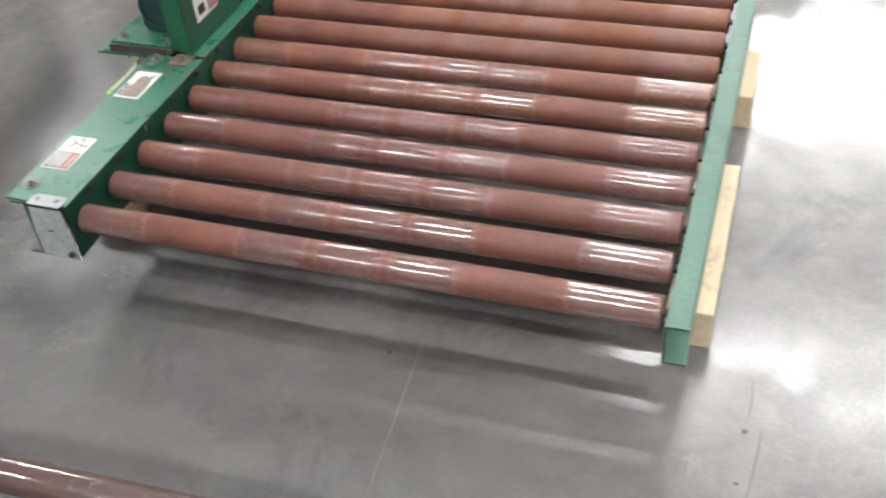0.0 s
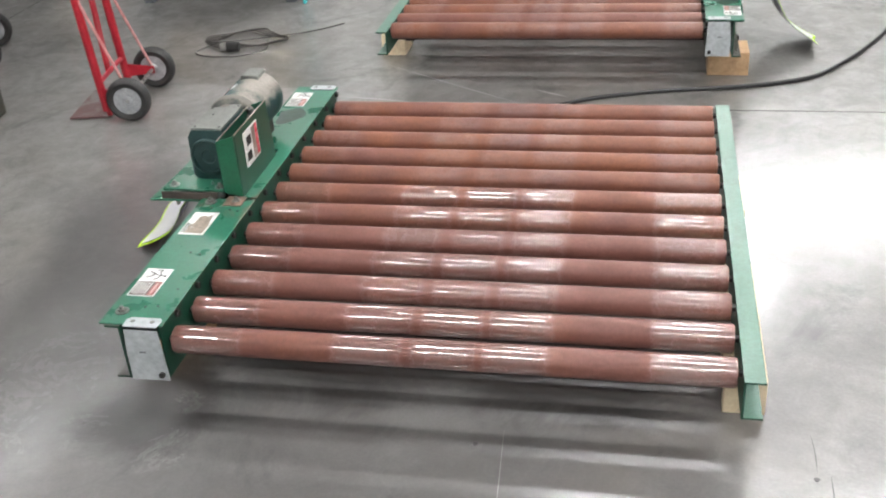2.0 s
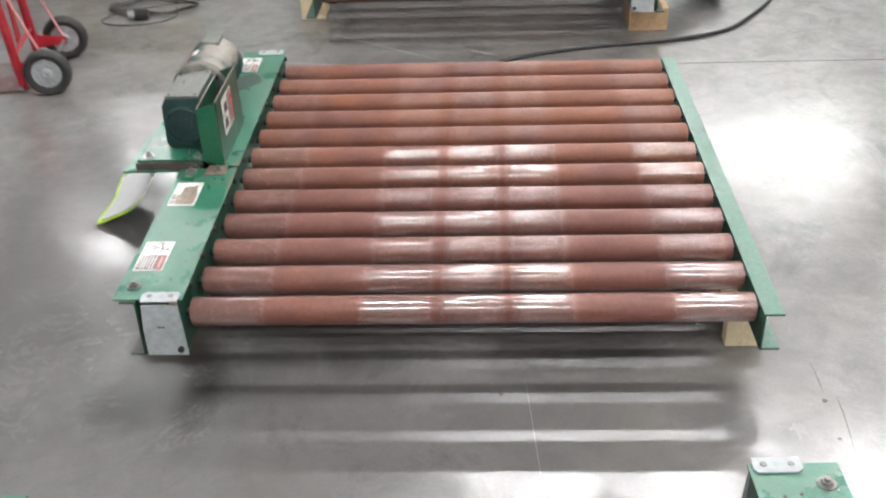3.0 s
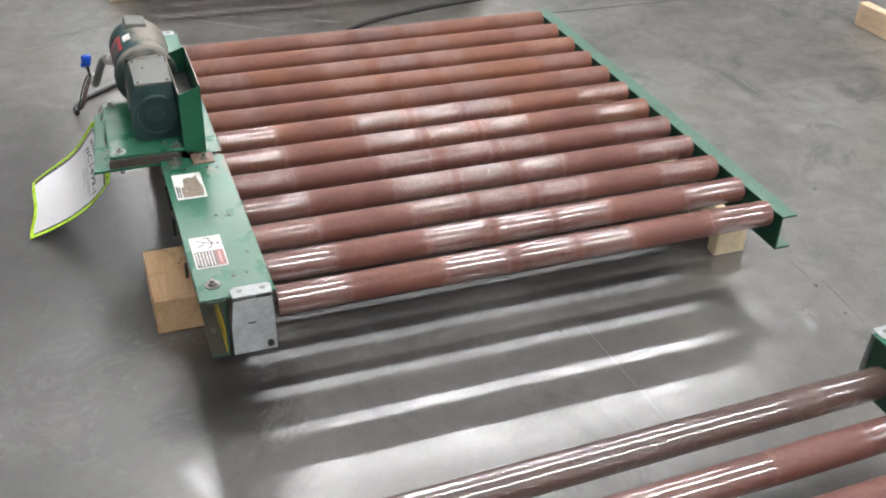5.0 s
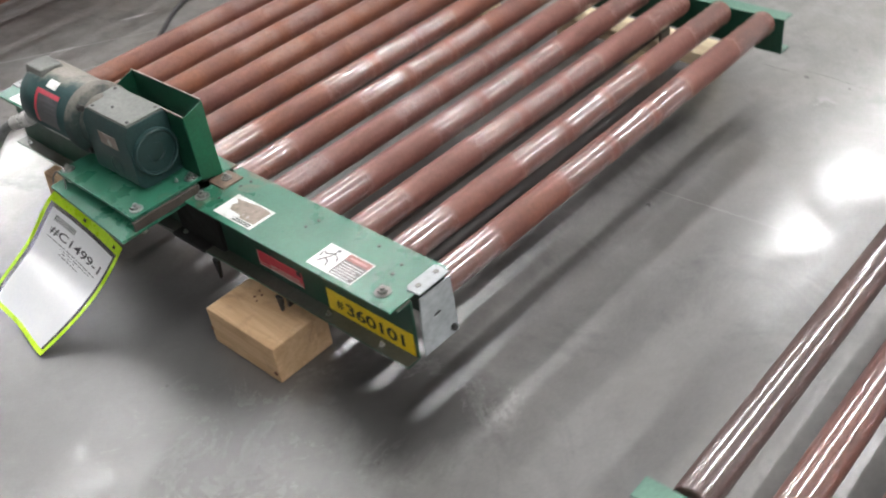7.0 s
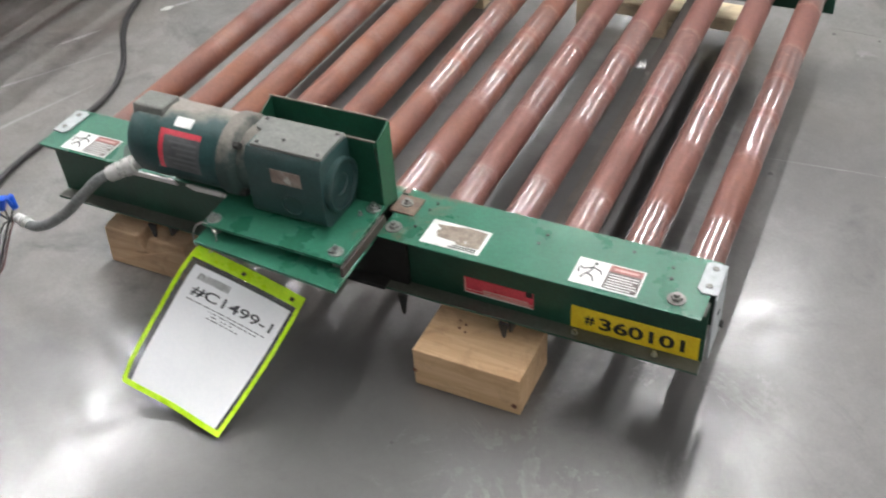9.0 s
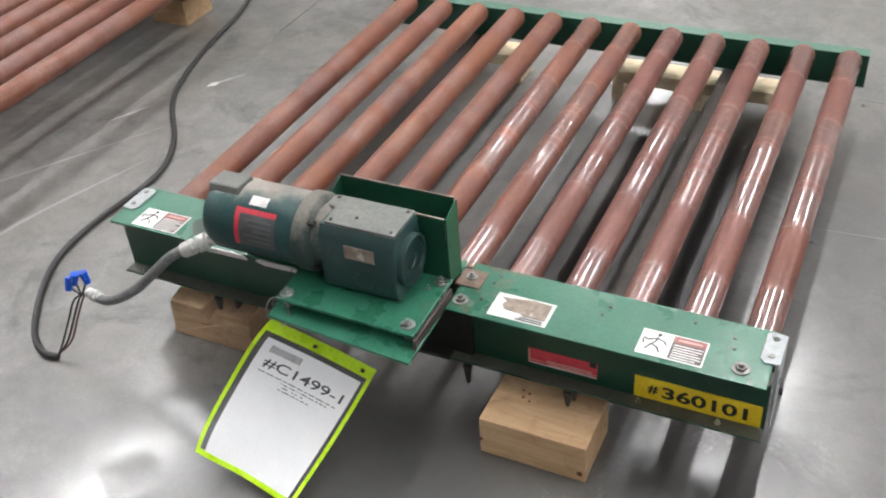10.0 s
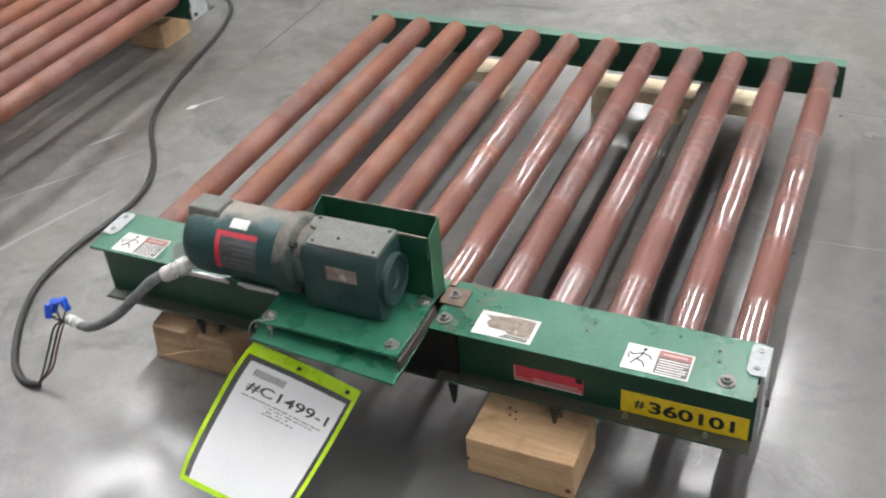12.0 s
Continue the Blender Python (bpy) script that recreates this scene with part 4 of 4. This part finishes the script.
    return top


near = conveyor()
second = copy_thing(near, pose(1.02, -0.5455, 0, 0, 0, 181.4))
for o in second.children:
    if o.name.startswith("roller"):
        o.location.y += 0.0195
        o.location.z -= 0.012
        if o.location.y < 0.3:
            o.material_slots[0].link = "OBJECT"
            o.material_slots[0].material = ROLLER_WORN if o.location.y < 0.09 else ROLLER_HALF
copy_thing(near, pose(1.155, 3.305, 0, 0, 0, 180))

# number label on the first conveyor's drive rail
label = part("number_label", boxes((-0.1062, -0.1049, -0.034, 0.187, 0.1365, 0.1865)), YELLOW, near, "yellow label with the number #360101")
for words, wide, tall, y in (("#", 0.018, 0.021, 0.1535), ("360101", 0.148, 0.0285, 0.063)):
    bm = text_mesh(words, 0.04, 0.0011)
    lo, hi = [[f(v.co[k] for v in bm.verts) for k in (0, 1)] for f in (min, max)]
    for v in bm.verts:
        a, b = (v.co.x - lo[0]) / (hi[0] - lo[0]) - 0.5, (v.co.y - lo[1]) / (hi[1] - lo[1]) - 0.5
        v.co = Vector((-0.1066, y - a * wide, 0.1605 + b * tall))
    part("lettering", bm, INK, label)

# ---------------------------------------------------------------- timber blocks
def block(x0, x1, y0, y1, z1=0.0885, slot=None, label="short sawn pine block under a conveyor rail", material=None, turn=0.0):
    bm = bmesh.new()
    cx, cy = (x0 + x1) / 2, (y0 + y1) / 2
    w, d = (x1 - x0) / 2, (y1 - y0) / 2
    if slot:
        a, b = slot[0] - cy, slot[1] - cy
        extrude(bm, [(-d, 0), (d, 0), (d, z1), (b, z1), (b, z1 - 0.04), (a, z1 - 0.04), (a, z1), (-d, z1)], "x", -w, w)
    else:
        box(bm, -w, w, -d, d, 0, z1)
    ob = solo("timber_block", bm, material or TIMBER, label, "wood block", bevel=0.003, group="timber blocks under the conveyors")
    ob.matrix_basis = pose(cx, cy, 0.0005, 0, 0, turn)
    return ob


KNOT = surface("dark_pine_knot", (0.10, 0.035, 0.02), (0.17, 0.07, 0.04), (0.6, 0.8), 60)
near_block = block(-0.220, -0.085, 0.237, 0.443, label="sawn pine block with knots under the conveyor")
for name, at, r, axis in (("knot", (-0.0675, -0.092, 0.020), 0.0055, "x"), ("knot", (-0.0675, 0.101, 0.036), 0.0045, "x"), ("nail_hole", (0.012, 0.046, 0.0885), 0.0028, "z"),
                          ("nail_hole", (0.024, 0.038, 0.0885), 0.0028, "z"), ("nail_hole", (0.006, 0.032, 0.0885), 0.0024, "z"), ("nail_hole", (0.030, 0.052, 0.0885), 0.0024, "z")):
    bm = bmesh.new()
    way = Vector((0.0006, 0, 0) if axis == "x" else (0, 0, 0.0006))
    rod(bm, Vector(at) - way, Vector(at) + way, r, 12)
    part(name, bm, KNOT, near_block)
bm = bmesh.new()
extrude(bm, [(0, 0), (0.206, 0), (0.206, 0.0885), (0.118, 0.0885), (0.108, 0.055), (0.088, 0.0885), (0, 0.0885)], "x", 0, 0.112)
for v in bm.verts:
    v.co.y += 0.012 * (v.co.z > 0.08) * (v.co.y > 0.2) - 0.014 * (v.co.x < 0.01) * (v.co.z > 0.08) * (v.co.y > 0.2)
    v.co.x += 0.007 * (v.co.z > 0.05) * (v.co.x < 0.01)
solo("timber_block", bm, TIMBER_OLD, "weathered pine block with a split notch under the conveyor", "wood block", bevel=0.005, group="timber blocks under the conveyors").matrix_basis = pose(-0.150, 1.0, 0.0005)


def stringer(x0, x1, y0, y1, legs, label):
    """A piece of pallet stringer: a bar on short legs, with open notches between them."""
    bm, z = bmesh.new(), 0.052
    low = []
    for a, b in legs:
        low += [(a, z), (a, 0.0), (b, 0.0), (b, z)]
    extrude(bm, low[1:-1] + [(legs[-1][1], 0.0885), (legs[0][0], 0.0885)], "x", x0, x1)
    ob = solo("timber_beam", bm, TIMBER_PALE, label, "wood beam", bevel=0.003, group="timber blocks under the conveyors")
    ob.location.z = 0.0005


stringer(1.150, 1.238, 0.14, 0.62, ((0.14, 0.175), (0.36, 0.42), (0.585, 0.62)), "long pale notched pine stringer under the idler rail")
stringer(1.150, 1.240, 0.90, 1.115, ((0.90, 0.945), (1.07, 1.115)), "short pale notched pine stringer under the idler rail")
block(1.185, 1.335, 2.155, 2.30, 0.0885, label="pine block under the far conveyor", material=TIMBER)
block(-0.135, -0.035, 2.36, 2.50, 0.0885, label="pale pine block under the far conveyor", material=TIMBER_PALE)
block(1.10, 1.20, 2.98, 3.12, 0.0885)
block(-0.09, 0.02, 2.98, 3.12, 0.0885)
block(1.10, 1.21, -0.98, -0.78, 0.0885)
block(1.10, 1.21, -1.70, -1.50, 0.0885)
block(-0.23, -0.11, -0.95, -0.75, 0.0885)
block(-0.23, -0.11, -1.66, -1.46, 0.0885)

# ---------------------------------------------------------------- tag hung on the motor base
TAG = [Vector(p) for p in ((-0.268, 0.828, 0.252), (-0.262, 0.620, 0.188), (-0.468, 0.708, 0.004), (-0.448, 0.922, 0.042))]


def on_tag(u, v, lift=0.0):
    """A point of the bent sleeve: u from the far to the near edge, v from the top to the bottom."""
    a, b, c, d = TAG
    p = (a * (1 - u) + b * u) * (1 - v) + (d * (1 - u) + c * u) * v
    p = p + (a - b).normalized() * 0.022 * (1 - u) * math.sin(math.pi * v) ** 0.7
    out = (b - a).cross(d - a).normalized()
    out = out if out.x < 0 else -out
    sag = 0.028 * math.sin(math.pi * v) + 0.010 * math.sin(math.pi * u) * (1 - v)
    ripple = 0.004 * math.sin(7.5 * u + 1.0) * v ** 3 + 0.003 * math.sin(9.0 * v) * (1 - u) ** 2
    return p + out * (lift - sag + ripple)


def tag_patch(name, u0, u1, v0, v1, lift, material, parent, nu=10, nv=14, label="", thick=0.0006):
    bm = bmesh.new()
    lay = []
    for h in (lift, lift - thick):
        lay.append([[bm.verts.new(on_tag(u0 + (u1 - u0) * i / nu, v0 + (v1 - v0) * j / nv, h)) for j in range(nv + 1)] for i in range(nu + 1)])
    for k, g in enumerate(lay):
        for i in range(nu):
            for j in range(nv):
                q = (g[i][j], g[i + 1][j], g[i + 1][j + 1], g[i][j + 1])
                bm.faces.new(q if k == 0 else q[::-1])
    rim = [(i, 0) for i in range(nu)] + [(nu, j) for j in range(nv)] + [(i, nv) for i in range(nu, 0, -1)] + [(0, j) for j in range(nv, 0, -1)]
    for (i, j), (m, n) in zip(rim, rim[1:] + rim[:1]):
        bm.faces.new((lay[0][m][n], lay[0][i][j], lay[1][i][j], lay[1][m][n]))
    bmesh.ops.recalc_face_normals(bm, faces=bm.faces[:])
    return part(name, bm, material, parent, label, smooth=True)


def tag():
    top = thing("hanging_tag", "clear sleeve with lime border and white sheet on a ring", "tag", group="tags hung on the conveyors")
    tag_patch("sleeve", 0.0, 1.0, 0.0, 1.0, 0.0, SLEEVE, top, label="smoky clear plastic sleeve")
    sheet_part = tag_patch("paper", 0.085, 0.935, 0.125, 0.968, 0.0012, PAPER, top, label="printed white sheet")
    tag_patch("top_band", 0.0, 1.0, 0.0, 0.085, 0.0016, NEON, top, nv=4, label="lime vinyl band")
    for u0, u1 in ((0.0, 0.034), (0.966, 1.0)):
        tag_patch("edge_band", u0, u1, 0.085, 0.97, 0.0015, NEON, top, nu=2, label="lime vinyl edging")
    tag_patch("edge_band", 0.0, 1.0, 0.968, 1.0, 0.0017, NEON, top, nv=2, label="lime vinyl edging")
    for u in (0.45, 0.90):
        tag_patch("eyelet", u - 0.018, u + 0.018, 0.035, 0.06, 0.0019, INK, top, nu=3, nv=3, thick=0.0002)
    # code bars, the number and small print
    u = 0.16
    for k in range(15):
        w = 0.006 + 0.007 * random.random()
        tag_patch("code_bar", u, u + w, 0.165, 0.215, 0.0014, INK, sheet_part, nu=1, nv=2, thick=0.0002)
        u += w + 0.009
    bm = text_mesh("#C1499-1", 0.1, 0.0012, 1.0)
    lo, hi = min(v.co.x for v in bm.verts), max(v.co.x for v in bm.verts)
    for v in bm.verts:
        s = (v.co.x - lo) / (hi - lo)
        v.co = on_tag(0.165 + 0.715 * s, 0.292 - v.co.y * 0.95, 0.0015)
    part("lettering", bm, GREY_INK, sheet_part)
    for v, u0, u1 in ((0.357, 0.16, 0.86), (0.379, 0.36, 0.80), (0.401, 0.40, 0.62), (0.423, 0.38, 0.66)):
        a = u0
        while a < u1 - 0.02:
            b = min(a + random.uniform(0.02, 0.07), u1)
            tag_patch("print_bar", a, b, v, v + 0.007, 0.0014, SOFT_INK, sheet_part, nu=2, nv=1, thick=0.0002)
            a = b + 0.014
    bm = bmesh.new()
    ring = [(-0.258 + 0.010 * math.sin(a), 0.820 + 0.025 * math.cos(a), 0.264 + 0.026 * math.sin(a)) for a in (2 * math.pi * k / 24 for k in range(25))]
    hose(bm, ring, 0.0016, 6, 1)
    part("ring", bm, STEEL, top, "loose steel key ring", smooth=True)
    return top


hung = tag()
copy_thing(hung, pose(1.155, 3.305, 0, 0, 0, 180))


# ---------------------------------------------------------------- wiring
def motor_lead():
    top = thing("motor_lead", "grey flexible conduit with loose wires and blue connectors", "cable")
    bm = bmesh.new()
    hose(bm, [(-0.208, 1.045, 0.318), (-0.224, 1.078, 0.300), (-0.236, 1.122, 0.258), (-0.245, 1.172, 0.210), (-0.250, 1.225, 0.172), (-0.252, 1.262, 0.156), (-0.250, 1.285, 0.153)], 0.0105, 12, 10)
    part("conduit", bm, CONDUIT, top, "grey liquid-tight conduit", smooth=True)
    for a, b, r in (((-0.172, 0.985, 0.340), (-0.216, 1.056, 0.312), 0.0145), ((-0.250, 1.278, 0.153), (-0.2465, 1.318, 0.158), 0.0105)):
        a, b = Vector(a), Vector(b)
        turn = Matrix.Translation(a) @ (b - a).to_track_quat("X", "Z").to_matrix().to_4x4()
        n = (b - a).length
        bm = bmesh.new()
        lathe(bm, [(0, r * 0.8), (0.002, r), (n * 0.28, r), (n * 0.30, r * 0.82), (n * 0.36, r * 0.82), (n * 0.38, r * 1.22), (n * 0.60, r * 1.22), (n * 0.62, r * 0.9), (n * 0.68, r * 0.9), (n * 0.70, r * 1.12), (n * 0.95, r * 1.05), (n, r * 0.85)], 14, turn)
        part("fitting", bm, BRIGHT, top, "zinc conduit fitting", smooth=True)
    for k, (dx, dy) in enumerate(((0, 0), (0.008, 0.004), (-0.006, 0.008), (0.004, -0.007))):
        bm = bmesh.new()
        hose(bm, [(-0.247, 1.314, 0.158), (-0.262 + dx, 1.330 + dy, 0.150), (-0.282 + dx, 1.345 + dy, 0.105), (-0.298 + dx, 1.37 + dy, 0.045), (-0.312, 1.395, 0.012)], 0.0021, 6)
        part("wire", bm, WIRE_RED if k in (1, 3) else CORD, top, smooth=True)
    for k, (x, y, z, lean) in enumerate(((-0.266, 1.318, 0.21, 14), (-0.262, 1.292, 0.218, -10), (-0.27, 1.335, 0.195, 28))):
        bm = bmesh.new()
        rod(bm, (-0.262, 1.32, 0.160), (x, y, z - 0.012), 0.002, 6)
        part("wire", bm, CORD, top)
        bm = bmesh.new()
        rod(bm, (0, 0, -0.016), (0, 0, 0.012), 0.007, 12, 0.0095)
        box(bm, -0.013, 0.013, -0.002, 0.002, -0.004, 0.012)
        for v in bm.verts:
            v.co = pose(x, y, z, lean, 8, 40 * k) @ v.co
        part("wire_nut", bm, BLUE, top, "blue twist-on wire connector", bevel=0.001, smooth=True)
    return top


motor_lead()
bm = bmesh.new()
hose(bm, [(2.02, 3.15, 0.008), (1.93, 2.72, 0.008), (1.80, 2.45, 0.008), (1.66, 2.24, 0.008), (1.54, 2.115, 0.008), (1.32, 2.03, 0.008), (1.03, 1.975, 0.008), (0.80, 1.905, 0.008), (0.68, 1.84, 0.008), (0.50, 1.70, 0.008),
          (0.34, 1.645, 0.008), (0.12, 1.66, 0.008), (-0.02, 1.65, 0.008), (-0.14, 1.60, 0.008), (-0.265, 1.51, 0.008), (-0.315, 1.44, 0.008), (-0.315, 1.395, 0.008)], 0.0078, 10)
solo("power_cable", bm, CORD, "black power cable lying in a bend on the floor", "cable", smooth=True)


def cord_coil():
    top = thing("cord_coil", "loose coil of thin black cord with a plug", "cable")
    bm, pts = bmesh.new(), []
    for k in range(0, 70):
        a = k * 0.42
        pts.append((-0.80 + (0.16 + 0.035 * math.sin(k * 1.7)) * math.cos(a), 2.53 + (0.105 + 0.03 * math.cos(k * 1.3)) * math.sin(a), 0.006 + 0.0022 * (k // 9)))
    hose(bm, pts + [(-0.62, 2.62, 0.006), (-0.50, 2.70, 0.005), (-0.42, 2.78, 0.005)], 0.0026, 6, 3)
    part("cord", bm, OLD_CORD, top, smooth=True)
    bm = bmesh.new()
    hose(bm, [(-0.93, 2.50, 0.006), (-0.985, 2.38, 0.005), (-0.90, 2.325, 0.005), (-0.76, 2.34, 0.005), (-0.68, 2.42, 0.005), (-0.70, 2.52, 0.01)], 0.0028, 6, 6)
    part("cord", bm, OLD_CORD, top, smooth=True)
    bm = bmesh.new()
    rod(bm, (-0.845, 2.40, 0.023), (-0.79, 2.405, 0.023), 0.022, 14, 0.020)
    part("plug", bm, BLACK_RUBBER, top, "black rubber plug", bevel=0.003)
    bm = bmesh.new()
    rod(bm, (-0.875, 2.398, 0.023), (-0.845, 2.40, 0.023), 0.018, 14)
    part("plug_face", bm, STEEL, top, "bright plug face", bevel=0.002)
    return top


cord_coil()


# ---------------------------------------------------------------- hand trucks
def hand_truck():
    top = thing("hand_truck", "red tubular steel hand truck with black rubber tyres", "hand truck", group="hand trucks")
    for y in (-0.14, 0.14):
        bm = bmesh.new()
        hose(bm, [(0.0, y, 0.03), (-0.012, y, 0.25), (-0.03, y, 0.6), (-0.05, y, 0.95), (-0.09, y, 1.15), (-0.16, y * 0.8, 1.25)], 0.0155, 12, 4)
        part("upright", bm, RED, top, smooth=True)
        bm = bmesh.new()
        rod(bm, (-0.018, y * 1.02, 0.47), (0.105, y * 1.06, 0.095), 0.0055, 8)
        part("stay", bm, PINK, top, "thin red strut in highlight pink", smooth=True)
        bm = bmesh.new()
        extrude(bm, [(-0.01, 0.06), (0.115, 0.07), (0.115, 0.096), (-0.01, 0.115)], "y", y - 0.003, y + 0.003)
        part("axle_bracket", bm, RED, top)
    for z, x in ((0.14, -0.006), (0.46, -0.02), (0.80, -0.04), (1.1, -0.075)):
        bm = bmesh.new()
        rod(bm, (x, -0.14, z), (x, 0.14, z), 0.009, 10)
        part("crossbar", bm, RED, top, smooth=True)
    bm = boxes((-0.02, -0.012, -0.02, 0.02, 0.14, 0.46))
    part("centre_strap", bm, RED, top)
    bm = boxes((-0.15, 0.012, -0.145, 0.145, 0.002, 0.008))
    part("toe_plate", bm, TOE, top, "grimy worn red steel toe plate", bevel=0.002)
    part("heel", boxes((-0.004, 0.012, -0.14, 0.14, 0.006, 0.05)), RED, top, bevel=0.003)
    bm = bmesh.new()
    rod(bm, (0.105, -0.195, 0.083), (0.105, 0.195, 0.083), 0.007, 10)
    part("axle", bm, STEEL, top)
    for y, s in ((-0.175, -1), (0.175, 1)):
        turn = pose(0.105, y, 0.083, 0, 0, 90 * s) @ Matrix.Diagonal((0.8, 0.664, 0.664, 1))
        bm = bmesh.new()
        lathe(bm, [(-0.024, 0.078), (-0.03, 0.088), (-0.032, 0.105), (-0.024, 0.118), (-0.01, 0.1245), (0.01, 0.1245), (0.024, 0.118), (0.032, 0.105), (0.03, 0.088), (0.024, 0.078), (-0.024, 0.078)], 36, turn, False)
        wheel = part("wheel", bm, BLACK_RUBBER, top, "black rubber tyre", smooth=True)
        bm = bmesh.new()
        lathe(bm, [(-0.022, 0.080), (-0.006, 0.074), (-0.004, 0.05), (-0.018, 0.036), (-0.03, 0.018), (0.03, 0.018), (0.018, 0.036), (0.006, 0.05), (0.008, 0.074), (0.022, 0.080)], 28, turn)
        part("rim", bm, HUB, wheel, "pressed grey steel wheel disc", smooth=True)
    return top


truck = hand_truck()
truck.matrix_basis = pose(-1.062, 1.798, 0, 0, 0, 9)
copy_thing(truck, pose(-2.03, 2.26, 0, 0, 0, 24))


# ---------------------------------------------------------------- olive cases, shelving and drum at the back
def hard_case(z):
    top = thing("hard_case", "olive drab hard case with steel latches, one of a stack", "case", (-1.80, 1.285, z), group="stacked olive cases")
    body = part("body", boxes((-0.32, 0.32, -0.40, 0.40, 0.0, 0.165)), OLIVE, top, bevel=0.018)
    part("lid", boxes((-0.32, 0.32, -0.40, 0.40, 0.170, 0.285)), OLIVE, top, "olive case lid", bevel=0.018)
    part("seam", boxes((-0.324, 0.324, -0.404, 0.404, 0.160, 0.176)), DARK_STEEL, top, bevel=0.002)
    for y in (-0.26, 0.0, 0.30):
        latch = part("latch", boxes((0.316, 0.334, y - 0.03, y + 0.03, 0.13, 0.205)), STEEL, top, "bright steel latch", bevel=0.004)
        part("latch_bar", boxes((0.33, 0.342, y - 0.022, y + 0.022, 0.165, 0.18)), STEEL, latch, bevel=0.002)
    bm = bmesh.new()
    hose(bm, [(0.322, 0.12, 0.09), (0.345, 0.13, 0.075), (0.345, 0.21, 0.075), (0.322, 0.22, 0.09)], 0.006, 8, 4)
    part("handle", bm, STEEL, top, "steel drop handle", smooth=True)
    return top


hard_case(0.001)
hard_case(0.288)
hard_case(0.575)


def shelf_unit():
    top = thing("steel_shelving", "blue-grey steel shelving with a low bottom shelf", "shelving", (-1.17, 3.39, 0))
    for x in (-0.38, 0.38):
        for y in (-0.24, 0.24):
            part("post", boxes((x - 0.025, x + 0.025, y - 0.025, y + 0.025, 0, 1.6)), RACK, top, bevel=0.003)
    for z in (0.09, 0.75, 1.4):
        shelf = part("shelf", boxes((-0.40, 0.40, -0.262, 0.262, z, z + 0.065)), RACK, top, "blue-grey steel shelf", bevel=0.004)
    return top


shelf_unit()
for x, w, z, c in ((-1.39, 0.26, 0.157, (0.24, 0.17, 0.11)), (-1.10, 0.22, 0.157, (0.32, 0.27, 0.22)), (-0.90, 0.12, 0.157, (0.45, 0.36, 0.16))):
    bm = boxes((-w / 2, w / 2, -0.16, 0.16, 0, 0.28))
    ob = solo("carton", bm, surface("carton_board", c, tuple(v * 1.15 for v in c), (0.7, 0.85), 12), "plain cardboard carton on a steel shelf", "box", bevel=0.006, group="cartons on the shelf")
    ob.matrix_basis = pose(x, 3.34, z)
bm = bmesh.new()
lathe(bm, [(0.0, 0.155), (0.012, 0.165), (0.02, 0.160), (0.30, 0.168), (0.31, 0.176), (0.33, 0.176), (0.33, 0.160), (0.05, 0.152)], 36, pose(-2.08, 3.40, 0.001, 0, -90, 0))
solo("bin", bm, surface("beige_bin_plastic", (0.22, 0.2, 0.17), (0.28, 0.26, 0.22), (0.4, 0.55), 10), "beige round bin standing by the shelving", "bin", smooth=True)
bm = boxes((-0.55, 0.55, -0.3, 0.3, 0.05, 1.2), (-0.5, 0.5, -0.25, 0.25, 0, 0.05))
ob = solo("dark_cabinet", bm, surface("black_cabinet_paint", (0.02, 0.021, 0.022), (0.035, 0.036, 0.037), (0.4, 0.6), 8), "dark steel cabinet against the aisle", "cabinet", bevel=0.006)
ob.matrix_basis = pose(-2.95, 3.75, 0)
bm = boxes((-0.72, -0.705, 3.10, 3.13, 0.0, 0.9))
solo("cyan_post", bm, plain("cyan_paint", (0.06, 0.45, 0.48), 0.4), "thin cyan painted post beside the shelving", "post", bevel=0.003)


# ---------------------------------------------------------------- pallet
def pallet():
    top = thing("pallet", "pale pine skid of crossed beams on the concrete floor", "pallet", (3.22, 0.90, 0), 2)
    for k in range(3):
        x = -0.58 + 0.56 * k
        part("stringer", boxes((x - 0.022, x + 0.022, -0.52, 0.52, 0.0005, 0.090)), TIMBER_PALLET, top, bevel=0.003)
    for y in (-0.42, -0.07, 0.28):
        part("cross_beam", boxes((-0.60, 0.60, y - 0.048, y + 0.048, 0.0905, 0.165)), TIMBER_PALLET, top, bevel=0.004)
    for y in (-0.42, 0.28):
        for x in (-0.58, -0.02, 0.54):
            bm = bmesh.new()
            rod(bm, (x, y, 0.164), (x, y, 0.1665), 0.004, 8)
            part("nail", bm, DARK_STEEL, top)
    return top


pallet()
